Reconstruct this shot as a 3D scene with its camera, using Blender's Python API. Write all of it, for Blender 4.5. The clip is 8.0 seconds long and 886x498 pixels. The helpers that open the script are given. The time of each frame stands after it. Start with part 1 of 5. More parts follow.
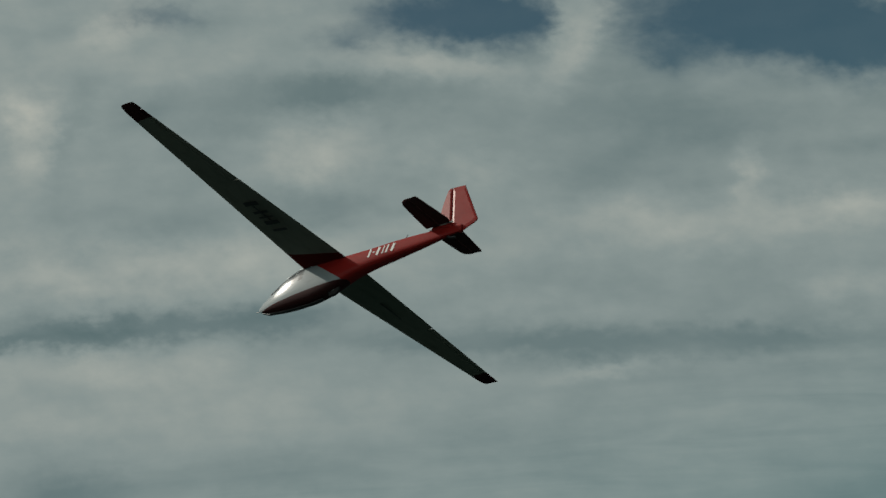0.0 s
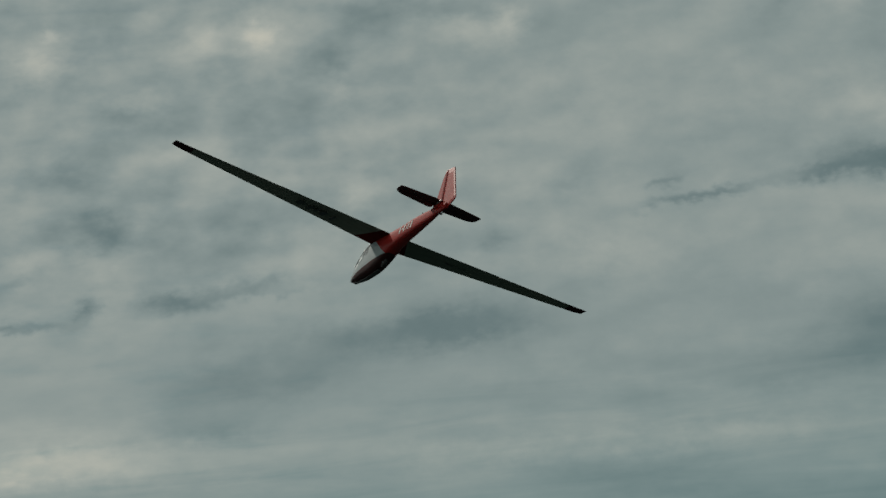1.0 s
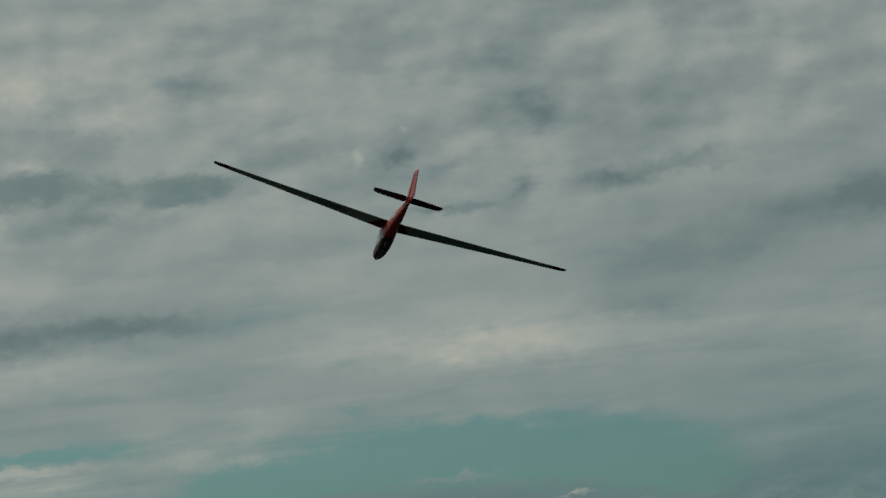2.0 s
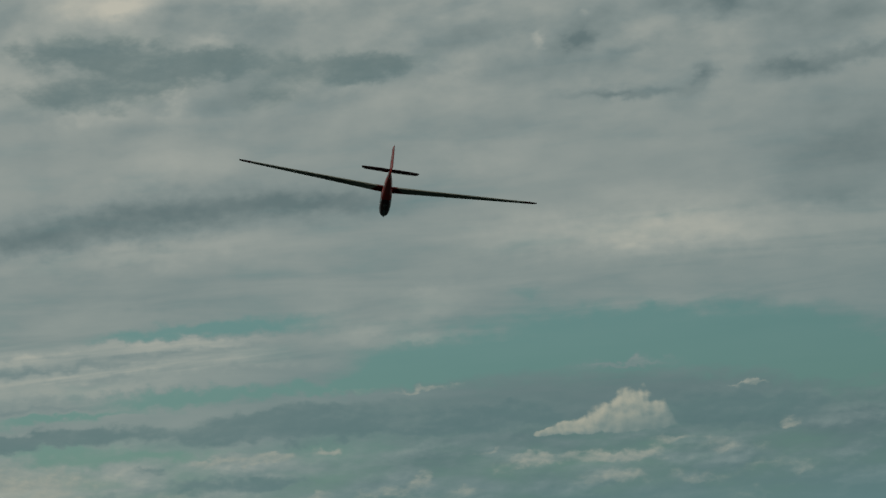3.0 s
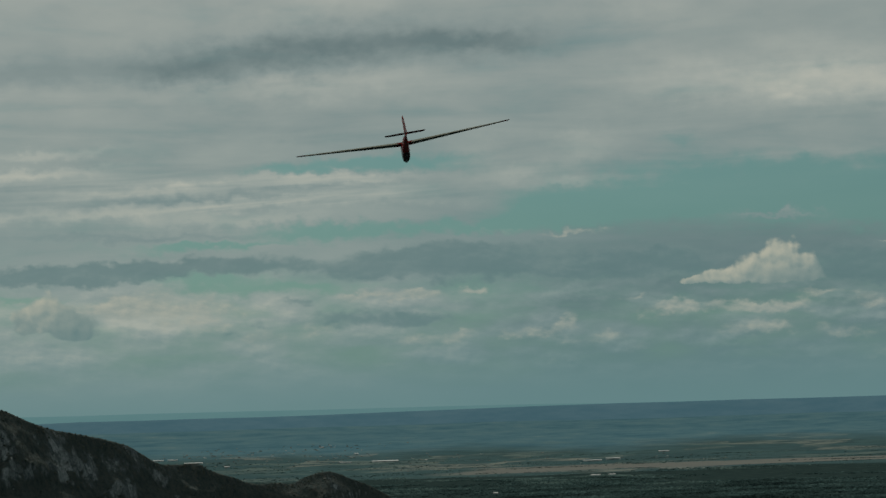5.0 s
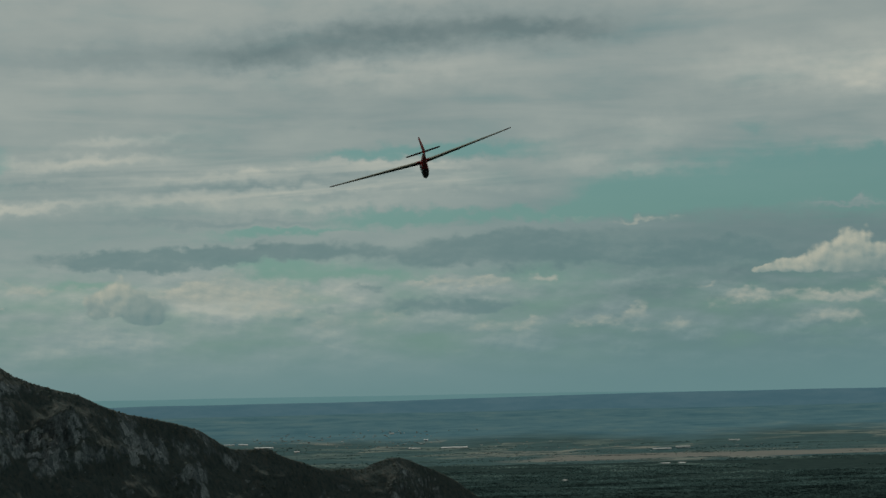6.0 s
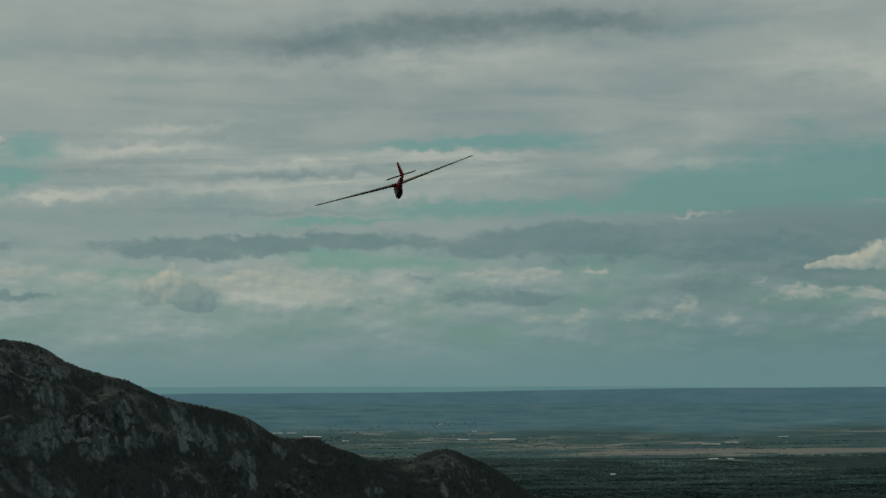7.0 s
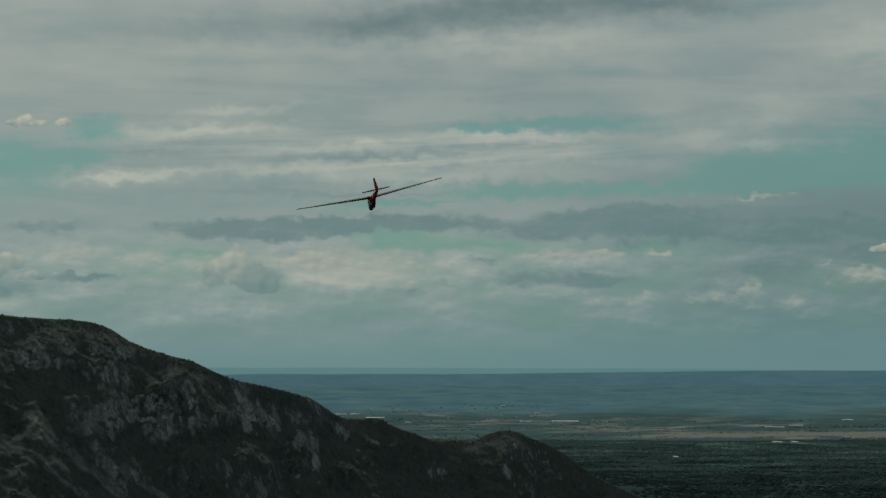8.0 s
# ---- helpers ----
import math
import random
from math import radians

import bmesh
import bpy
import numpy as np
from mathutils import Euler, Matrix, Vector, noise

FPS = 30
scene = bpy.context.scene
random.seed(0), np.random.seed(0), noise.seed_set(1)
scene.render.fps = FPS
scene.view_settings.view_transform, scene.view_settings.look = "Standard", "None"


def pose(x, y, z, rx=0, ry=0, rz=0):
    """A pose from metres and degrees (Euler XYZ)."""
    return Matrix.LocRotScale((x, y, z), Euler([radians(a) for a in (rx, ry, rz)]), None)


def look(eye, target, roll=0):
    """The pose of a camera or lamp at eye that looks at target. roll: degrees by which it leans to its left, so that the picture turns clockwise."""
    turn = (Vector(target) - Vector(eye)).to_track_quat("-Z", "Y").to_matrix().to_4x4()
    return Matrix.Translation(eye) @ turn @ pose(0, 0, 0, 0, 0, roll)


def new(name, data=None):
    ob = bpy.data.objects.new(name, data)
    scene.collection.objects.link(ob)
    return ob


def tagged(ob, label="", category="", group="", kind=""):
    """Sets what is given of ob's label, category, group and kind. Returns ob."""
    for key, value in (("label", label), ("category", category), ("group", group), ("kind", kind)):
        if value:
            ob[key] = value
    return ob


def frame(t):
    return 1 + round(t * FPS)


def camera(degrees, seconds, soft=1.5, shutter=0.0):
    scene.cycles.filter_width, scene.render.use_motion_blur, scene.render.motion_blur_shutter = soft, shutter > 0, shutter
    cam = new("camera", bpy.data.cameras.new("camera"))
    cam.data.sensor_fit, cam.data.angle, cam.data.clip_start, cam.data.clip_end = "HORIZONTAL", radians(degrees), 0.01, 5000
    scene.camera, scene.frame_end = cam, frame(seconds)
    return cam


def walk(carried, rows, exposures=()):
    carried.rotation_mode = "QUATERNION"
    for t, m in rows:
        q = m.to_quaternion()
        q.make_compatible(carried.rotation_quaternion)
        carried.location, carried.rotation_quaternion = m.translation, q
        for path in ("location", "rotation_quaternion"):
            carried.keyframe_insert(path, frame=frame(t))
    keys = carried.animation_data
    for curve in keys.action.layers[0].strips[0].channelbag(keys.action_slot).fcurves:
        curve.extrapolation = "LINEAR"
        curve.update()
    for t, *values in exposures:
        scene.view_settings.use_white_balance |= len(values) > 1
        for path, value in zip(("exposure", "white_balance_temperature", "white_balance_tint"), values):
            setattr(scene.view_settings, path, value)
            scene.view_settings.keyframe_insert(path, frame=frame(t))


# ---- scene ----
EYE = 91.6          # the camera stands on a hilltop, 1.6 m above its ground
cam = camera(24, 8.0, soft=1.5)


def aim(yaw, pitch, roll):
    return pose(0, 0, EYE, 0, 0, yaw) @ pose(0, 0, 0, 90 + pitch) @ pose(0, 0, 0, 0, 0, roll)


walk(cam, [
    (0.0, aim(-50.655, 14.189, -11.431)),
    (0.1, aim(-46.871, 15.196, -10.628)),
    (0.2, aim(-44.354, 15.260, -9.728)),
    (0.3, aim(-42.313, 15.188, -8.953)),
    (0.4, aim(-39.902, 14.680, -8.257)),
    (0.5, aim(-38.075, 14.497, -7.718)),
    (0.6, aim(-35.163, 14.281, -7.527)),
    (0.7, aim(-33.428, 13.933, -7.676)),
    (0.8, aim(-30.848, 13.009, -7.743)),
    (0.9, aim(-29.105, 12.935, -7.765)),
    (1.0, aim(-27.208, 13.224, -7.638)),
    (1.2, aim(-23.601, 13.297, -7.632)),
    (2.3, aim(-11.927, 10.365, -6.286)),
    (2.5, aim(-10.194, 9.768, -5.612)),
    (2.7, aim(-9.566, 9.171, -5.066)),
    (2.8, aim(-9.522, 8.912, -4.823)),
    (3.0, aim(-9.479, 8.532, -4.376)),
    (3.2, aim(-9.630, 8.083, -3.966)),
    (3.3, aim(-9.713, 7.882, -3.773)),
    (3.5, aim(-9.739, 7.539, -3.421)),
    (3.7, aim(-8.869, 7.123, -3.094)),
    (3.8, aim(-8.522, 6.875, -2.944)),
    (4.0, aim(-8.081, 6.770, -2.670)),
    (4.2, aim(-7.761, 6.537, -2.452)),
    (4.3, aim(-7.645, 6.434, -2.346)),
    (4.5, aim(-7.744, 6.100, -2.163)),
    (4.6, aim(-7.550, 5.845, -2.043)),
    (4.7, aim(-7.171, 5.671, -1.923)),
    (4.8, aim(-6.295, 5.123, -1.810)),
    (4.9, aim(-5.697, 4.759, -1.725)),
    (5.0, aim(-5.099, 4.380, -1.695)),
    (5.2, aim(-4.472, 4.035, -1.779)),
    (6.5, aim(-2.442, 4.074, -0.682)),
    (7.0, aim(-1.737, 3.853, -0.279)),
    (7.5, aim(-0.865, 3.580, 0.217)),
    (8.0, aim(0.000, 3.350, -0.036)),
], exposures=[(0.0, 0.0), (1.0, 0.02), (2.4, -0.12), (4.5, -0.10), (5.0, 0.02), (6.3, 0.09), (8.0, 0.09)])

# ---- world, sun ----
SUN_AZ, SUN_EL = -13.0, 45.0      # degrees, clockwise from +y, and above the horizon
world = bpy.data.worlds.new("sky")
scene.world = world
world.use_nodes = True
world.cycles.sampling_method, world.cycles.sample_map_resolution = "MANUAL", 512
WT = world.node_tree
WT.nodes.clear()


def link(tree, a, b):
    tree.links.new(a, b)


def put(tree, sock, value):
    if isinstance(value, bpy.types.NodeSocket):
        tree.links.new(value, sock)
    else:
        sock.default_value = value


def math_node(tree, op, a, b=0.0, c=0.0):
    n = tree.nodes.new("ShaderNodeMath")
    n.operation = op
    for i, v in enumerate((a, b, c)):
        put(tree, n.inputs[i], v)
    return n.outputs[0]


def vec_node(tree, op, a, b=(0, 0, 0), c=(0, 0, 0)):
    n = tree.nodes.new("ShaderNodeVectorMath")
    n.operation = op
    put(tree, n.inputs[0], a)
    put(tree, n.inputs[1], b)
    if op == "MULTIPLY_ADD":
        put(tree, n.inputs[2], c)
    return n.outputs[1] if op in ("LENGTH", "DOT_PRODUCT") else n.outputs[0]


def noise_node(tree, vec, scale, detail=4.0, rough=0.5, kind="Fac", dist=0.0):
    n = tree.nodes.new("ShaderNodeTexNoise")
    put(tree, n.inputs["Vector"], vec)
    n.inputs["Scale"].default_value = scale
    n.inputs["Detail"].default_value = detail
    n.inputs["Roughness"].default_value = rough
    n.inputs["Distortion"].default_value = dist
    return n.outputs[kind]


def ranged(tree, v, a, b, c=0.0, d=1.0, smooth=True):
    n = tree.nodes.new("ShaderNodeMapRange")
    n.interpolation_type = "SMOOTHSTEP" if smooth else "LINEAR"
    for i, x in enumerate((v, a, b, c, d)):
        put(tree, n.inputs[i], x)
    return n.outputs[0]


def mixed(tree, fac, a, b, blend="MIX"):
    n = tree.nodes.new("ShaderNodeMix")
    n.data_type, n.blend_type = "RGBA", blend
    put(tree, n.inputs[0], fac)
    for i, x in ((6, a), (7, b)):
        put(tree, n.inputs[i], (*x, 1.0) if isinstance(x, tuple) else x)
    return n.outputs[2]


def ramp_node(tree, fac, stops):
    n = tree.nodes.new("ShaderNodeValToRGB")
    put(tree, n.inputs[0], fac)
    el = n.color_ramp.elements
    while len(el) < len(stops):
        el.new(0.5)
    for e, (p, c) in zip(el, stops):
        e.position, e.color = p, (*c, 1.0)
    return n.outputs[0]


def placed(tree, vec, loc, rot, scale):
    n = tree.nodes.new("ShaderNodeMapping")
    n.vector_type = "TEXTURE"
    put(tree, n.inputs[0], vec)
    n.inputs[1].default_value, n.inputs[2].default_value, n.inputs[3].default_value = loc, (0, 0, radians(rot)), scale
    return n.outputs[0]


coord = WT.nodes.new("ShaderNodeTexCoord").outputs["Generated"]
sep = WT.nodes.new("ShaderNodeSeparateXYZ")
link(WT, coord, sep.inputs[0])
az = math_node(WT, "MULTIPLY", math_node(WT, "ARCTAN2", sep.outputs[0], sep.outputs[1]), 57.2958)
el = math_node(WT, "MULTIPLY", math_node(WT, "ARCSINE", sep.outputs[2]), 57.2958)
comb = WT.nodes.new("ShaderNodeCombineXYZ")
link(WT, az, comb.inputs[0]), link(WT, el, comb.inputs[1])
sky_uv = comb.outputs[0]                       # degrees round the horizon, degrees up
# the streaks of the sheet lean away to the right of the valley
lean_by = math_node(WT, "POWER", math_node(WT, "MAXIMUM", math_node(WT, "SUBTRACT", az, 20.0), 0.0), 2.0)
leaned = WT.nodes.new("ShaderNodeCombineXYZ")
link(WT, az, leaned.inputs[0]), link(WT, math_node(WT, "MULTIPLY_ADD", lean_by, 0.0022, el), leaned.inputs[1])
cloud_uv = leaned.outputs[0]
stretched = vec_node(WT, "MULTIPLY", cloud_uv, (0.36, 1.0, 1.0))
warp_big = noise_node(WT, stretched, 0.6, 3, 0.5, "Color")
warp_small = noise_node(WT, vec_node(WT, "MULTIPLY", cloud_uv, (0.55, 1.0, 1.0)), 1.9, 5, 0.55, "Color")
uv = vec_node(WT, "MULTIPLY_ADD", vec_node(WT, "SUBTRACT", warp_big, (0.5, 0.5, 0.5)), (1.3, 0.45, 0), sky_uv)
uv = vec_node(WT, "MULTIPLY_ADD", vec_node(WT, "SUBTRACT", warp_small, (0.5, 0.5, 0.5)), (0.9, 0.5, 0), uv)
warp_curl = noise_node(WT, vec_node(WT, "MULTIPLY", cloud_uv, (0.7, 1.0, 1.0)), 3.4, 4, 0.5, "Color")
uv = vec_node(WT, "MULTIPLY_ADD", vec_node(WT, "SUBTRACT", warp_curl, (0.5, 0.5, 0.5)), (0.7, 0.5, 0), uv)

patches = {"shade": [], "gap": [], "bank": [], "puff": [], "thread": []}
cumulus_all = []


def patch_group(items):
    """A node group that sums soft ovals, which lean with the cloud streaks."""
    g = bpy.data.node_groups.new("cloud_patches", "ShaderNodeTree")
    g.interface.new_socket("Place", in_out="INPUT", socket_type="NodeSocketVector")
    g.interface.new_socket("Sum", in_out="OUTPUT", socket_type="NodeSocketFloat")
    cut = g.nodes.new("ShaderNodeSeparateXYZ")
    link(g, g.nodes.new("NodeGroupInput").outputs[0], cut.inputs[0])
    u, v, total = cut.outputs[0], cut.outputs[1], 0.0
    for a, e, w, h, tilt, amount in items:
        w, h, lean = w * 0.9, h, math.tan(radians(tilt))
        p = math_node(g, "MULTIPLY_ADD", u, 1 / w, -a / w)
        q = math_node(g, "MULTIPLY_ADD", u, -lean / h, (lean * a - e) / h)
        q = math_node(g, "MULTIPLY_ADD", v, 1 / h, q)
        r = math_node(g, "MULTIPLY_ADD", q, q, math_node(g, "MULTIPLY", p, p))
        total = math_node(g, "MULTIPLY_ADD", math_node(g, "POWER", 0.3679, r), amount, total)
    put(g, g.nodes.new("NodeGroupOutput").inputs[0], total)
    return g


def patch_sum(name, place):
    total = 0.0
    for i in range(0, len(patches[name]), 24):
        n = WT.nodes.new("ShaderNodeGroup")
        n.node_tree = patch_group(patches[name][i:i + 24])
        link(WT, place, n.inputs[0])
        total = math_node(WT, "ADD", n.outputs[0], total)
    return total


def shade_patch(a, e, w, h, tilt, amount):
    """A lit (+) or shaded (-) stretch of the cloud sheet."""
    patches["shade"].append((a, e, w, h, tilt, amount))


def gap_patch(a, e, w, h, tilt, amount):
    """A gap in the cloud sheet through which the clear sky shows."""
    patches["gap"].append((a, e, w, h, tilt, amount))


def bank_patch(a, e, w, h, tilt, amount):
    """A flat grey cloud bank with ragged edges."""
    patches["bank"].append((a, e, w * 1.45, h * 1.3, tilt, amount))


def puff_patch(a, e, w, h, tilt, amount):
    """A sunlit tuft of cloud."""
    patches["puff"].append((a, e, w * 1.3, h * 1.4, tilt, amount))


def thread_patch(a, e, w, h, tilt, amount):
    """A stretch of fine bright threads of ice cloud."""
    patches["thread"].append((a, e, w, h, tilt, amount))


def cumulus_patch(a, e, w, h, lit):
    """A heaped cloud with a flat base at e."""
    cumulus_all.append((a, e, w, h, lit))


gap_patch(51.61, 20.49, 2.49, 0.78, -11, 1.40)
gap_patch(53.86, 20.04, 1.65, 0.93, -12, 1.30)
gap_patch(60.60, 18.34, 4.25, 1.16, -17, 1.80)
gap_patch(63.67, 17.08, 1.95, 1.16, -15, 1.20)
gap_patch(43.85, 21.84, 1.34, 0.43, -8, 0.80)
gap_patch(48.89, 20.34, 0.99, 0.39, -10, 0.60)
gap_patch(55.67, 19.18, 0.99, 0.85, 46, -1.20)
gap_patch(58.01, 17.87, 0.98, 0.62, -13, 0.50)
shade_patch(42.58, 21.68, 0.84, 0.50, 11, 0.50)
shade_patch(39.64, 19.62, 0.69, 0.85, -7, 0.50)
shade_patch(39.56, 18.64, 0.98, 0.54, -8, 0.30)
shade_patch(47.64, 17.46, 1.63, 0.70, -5, 0.45)
shade_patch(51.87, 16.34, 1.78, 0.54, -11, 0.25)
shade_patch(59.43, 14.37, 0.48, 0.78, 46, 0.30)
shade_patch(61.64, 12.97, 1.91, 0.54, -9, 0.45)
shade_patch(57.27, 13.45, 3.51, 0.70, -10, 0.30)
shade_patch(61.25, 10.79, 1.42, 0.54, -13, 0.25)
shade_patch(55.41, 18.77, 1.15, 0.62, 36, 0.40)
shade_patch(51.63, 19.07, 2.46, 0.39, -16, 0.35)
shade_patch(48.90, 18.80, 2.95, 0.47, -10, -0.22)
shade_patch(57.97, 16.37, 3.56, 0.85, -16, -0.35)
shade_patch(55.77, 15.37, 2.74, 0.70, -12, -0.20)
shade_patch(45.13, 18.98, 1.31, 0.78, -9, -0.20)
shade_patch(41.74, 17.32, 2.28, 0.78, -8, -0.12)
shade_patch(40.38, 13.81, 2.88, 0.40, -6, -0.50)
shade_patch(44.74, 13.32, 2.55, 0.34, -7, -0.36)
shade_patch(53.46, 10.91, 3.64, 0.53, -14, -0.50)
shade_patch(58.84, 9.96, 3.47, 0.43, -13, -0.40)
shade_patch(48.85, 12.02, 2.06, 0.31, -11, -0.30)
shade_patch(45.07, 8.96, 3.46, 0.62, -10, -0.30)
shade_patch(38.97, 9.72, 2.21, 0.54, -9, -0.25)
shade_patch(39.85, 15.44, 2.90, 0.78, -8, 0.30)
shade_patch(41.74, 12.50, 3.50, 0.54, -9, 0.20)
shade_patch(54.55, 10.00, 1.73, 0.19, -6, 0.30)
shade_patch(50.34, 14.58, 1.60, 0.62, -11, 0.10)
shade_patch(52.21, 12.62, 2.07, 0.47, -11, 0.12)
shade_patch(26.85, 21.64, 0.92, 0.78, -3, 0.30)
shade_patch(28.69, 19.08, 0.66, 0.43, -24, 0.25)
shade_patch(44.87, 14.93, 3.05, 0.70, -4, 0.38)
shade_patch(31.67, 12.47, 1.75, 0.62, -6, 0.26)
shade_patch(35.69, 16.53, 1.46, 0.93, -7, 0.12)
shade_patch(38.69, 11.30, 2.38, 0.47, -3, 0.15)
shade_patch(44.95, 10.70, 3.16, 0.62, -6, 0.12)
shade_patch(48.04, 19.08, 2.30, 0.65, -10, -0.40)
shade_patch(43.18, 19.42, 1.32, 0.54, 1, -0.25)
shade_patch(40.70, 18.85, 0.74, 0.78, 60, -0.20)
shade_patch(37.76, 19.09, 0.62, 0.62, 61, -0.18)
shade_patch(27.64, 19.85, 1.82, 0.34, -9, -0.30)
shade_patch(30.78, 19.06, 1.81, 0.70, -5, -0.15)
shade_patch(47.17, 16.10, 1.78, 0.54, -7, -0.30)
shade_patch(43.46, 16.17, 2.26, 0.62, -9, -0.15)
shade_patch(40.78, 13.52, 2.24, 0.37, -5, -0.60)
shade_patch(45.83, 13.08, 2.39, 0.56, -4, -0.42)
shade_patch(38.07, 13.73, 1.44, 0.16, -3, -0.40)
shade_patch(38.68, 8.96, 2.04, 0.93, 2, -0.45)
shade_patch(27.62, 11.04, 2.21, 0.54, -1, -0.35)
shade_patch(35.80, 8.72, 2.20, 0.54, -2, -0.25)
shade_patch(42.42, 7.66, 2.82, 0.47, -5, -0.20)
shade_patch(22.62, 19.69, 0.74, 0.43, -6, 0.60)
shade_patch(16.28, 19.31, 0.90, 0.54, -4, 0.50)
shade_patch(16.75, 20.11, 0.33, 0.28, -4, 0.40)
shade_patch(21.15, 19.68, 0.91, 0.40, -5, 0.35)
shade_patch(29.95, 19.09, 0.59, 0.43, 11, 0.50)
shade_patch(24.84, 17.83, 0.62, 0.40, -7, 0.30)
shade_patch(19.36, 18.15, 0.90, 0.34, -5, 0.30)
shade_patch(25.13, 15.07, 0.72, 0.59, -7, 0.30)
shade_patch(15.94, 8.64, 2.36, 0.56, -1, 0.38)
shade_patch(28.27, 7.55, 4.39, 0.40, -4, 0.32)
shade_patch(34.47, 7.21, 3.13, 0.34, -4, 0.25)
shade_patch(21.06, 16.14, 1.13, 0.62, -6, 0.20)
shade_patch(32.00, 16.48, 2.43, 0.93, -9, 0.12)
shade_patch(24.64, 18.78, 0.90, 0.50, -6, -0.40)
shade_patch(25.76, 19.81, 1.24, 0.43, -7, -0.30)
shade_patch(19.00, 17.80, 0.98, 0.31, -5, -0.28)
shade_patch(16.78, 16.22, 0.89, 0.56, -5, -0.35)
shade_patch(18.19, 14.56, 1.20, 0.62, -5, -0.20)
shade_patch(19.87, 12.46, 0.87, 0.23, -0, -0.20)
shade_patch(22.26, 12.59, 1.59, 0.14, 1, -0.15)
shade_patch(25.58, 11.10, 3.80, 0.53, 1, -0.45)
shade_patch(21.51, 10.19, 3.47, 0.65, 1, -0.30)
shade_patch(20.30, 9.16, 1.57, 0.37, -2, -0.25)
shade_patch(34.60, 13.65, 1.68, 0.14, -0, -0.60)
shade_patch(33.48, 14.14, 0.38, 0.14, 11, -0.40)
shade_patch(31.98, 6.19, 3.12, 0.56, -5, -0.35)
shade_patch(28.76, 13.27, 0.64, 0.22, 7, -0.25)
shade_patch(30.90, 14.61, 0.96, 0.22, 6, -0.20)
shade_patch(5.27, 15.72, 1.21, 0.43, 1, 0.60)
shade_patch(1.15, 15.67, 1.53, 0.34, 7, 0.45)
shade_patch(-0.68, 16.29, 1.46, 0.70, -2, 0.35)
shade_patch(1.05, 16.51, 3.89, 0.93, 2, 0.25)
shade_patch(12.49, 14.07, 0.22, 0.28, 23, 0.40)
shade_patch(13.91, 14.62, 0.19, 0.16, -6, 0.30)
shade_patch(10.17, 13.37, 0.64, 0.47, 24, 0.25)
shade_patch(3.12, 16.70, 1.95, 0.47, 1, 0.35)
shade_patch(5.52, 16.70, 1.46, 0.31, 1, 0.25)
shade_patch(9.45, 15.76, 1.45, 0.62, -5, 0.10)
shade_patch(15.70, 14.18, 1.12, 0.47, 3, 0.12)
shade_patch(13.68, 13.94, 0.38, 0.31, 3, -0.55)
shade_patch(17.46, 14.86, 1.04, 0.50, -2, -0.45)
shade_patch(15.01, 12.37, 1.83, 0.16, -4, -0.50)
shade_patch(17.27, 12.67, 0.38, 0.25, 23, -0.50)
shade_patch(19.78, 12.64, 1.19, 0.28, 0, -0.55)
shade_patch(21.82, 12.79, 1.27, 0.22, 1, -0.50)
shade_patch(21.35, 13.90, 1.60, 0.56, -3, -0.15)
shade_patch(7.90, 16.44, 0.97, 0.37, -5, -0.35)
shade_patch(2.07, 16.46, 0.62, 0.22, -3, -0.35)
shade_patch(21.47, 10.20, 2.68, 0.93, -3, -0.12)
shade_patch(15.32, 13.60, 0.64, 0.22, 13, -0.25)
shade_patch(11.41, 14.49, 0.96, 0.31, 4, -0.18)
bank_patch(-1.11, 14.57, 1.44, 0.47, -3, 0.50)
bank_patch(1.05, 14.38, 1.76, 0.50, -3, 0.50)
bank_patch(1.54, 13.58, 1.20, 0.53, -4, 0.50)
bank_patch(-1.04, 13.27, 1.75, 0.47, -3, 0.55)
bank_patch(3.61, 13.99, 1.12, 0.37, 1, 0.50)
bank_patch(6.07, 13.88, 1.36, 0.43, 0, 0.50)
bank_patch(7.30, 13.44, 0.99, 0.31, 0, 0.50)
bank_patch(8.70, 13.82, 0.96, 0.28, -0, 0.50)
bank_patch(4.79, 12.93, 1.04, 0.37, 5, 0.45)
shade_patch(2.52, 13.14, 0.48, 0.62, 55, 0.35)
shade_patch(-0.15, 12.69, 1.43, 0.19, -0, 0.30)
shade_patch(1.08, 14.76, 0.96, 0.16, -0, 0.30)
shade_patch(3.43, 14.61, 0.80, 0.16, 1, 0.25)
shade_patch(6.95, 13.11, 0.96, 0.16, 5, 0.20)
shade_patch(2.77, 10.11, 3.15, 0.43, -0, -0.33)
shade_patch(0.12, 9.78, 2.84, 0.43, 1, -0.33)
shade_patch(-1.88, 9.39, 2.05, 0.43, 3, -0.38)
shade_patch(6.37, 9.98, 1.89, 0.28, -2, -0.35)
shade_patch(2.06, 11.20, 2.22, 0.40, 0, 0.18)
shade_patch(10.73, 11.10, 2.37, 0.56, -5, 0.18)
shade_patch(17.56, 8.47, 3.77, 0.56, -6, 0.32)
shade_patch(13.66, 8.44, 2.98, 0.43, -5, 0.28)
shade_patch(1.93, 8.97, 3.46, 0.28, 1, 0.25)
shade_patch(9.01, 7.34, 1.25, 0.22, 6, 0.20)
shade_patch(20.40, 9.26, 1.89, 0.78, -6, -0.08)
shade_patch(15.33, 9.61, 1.89, 0.47, -5, 0.10)
shade_patch(1.09, 7.70, 3.76, 0.31, -0, -0.12)
gap_patch(4.12, 6.78, 2.19, 0.22, 0, 1.00)
gap_patch(1.03, 6.60, 1.25, 0.14, -0, 0.70)
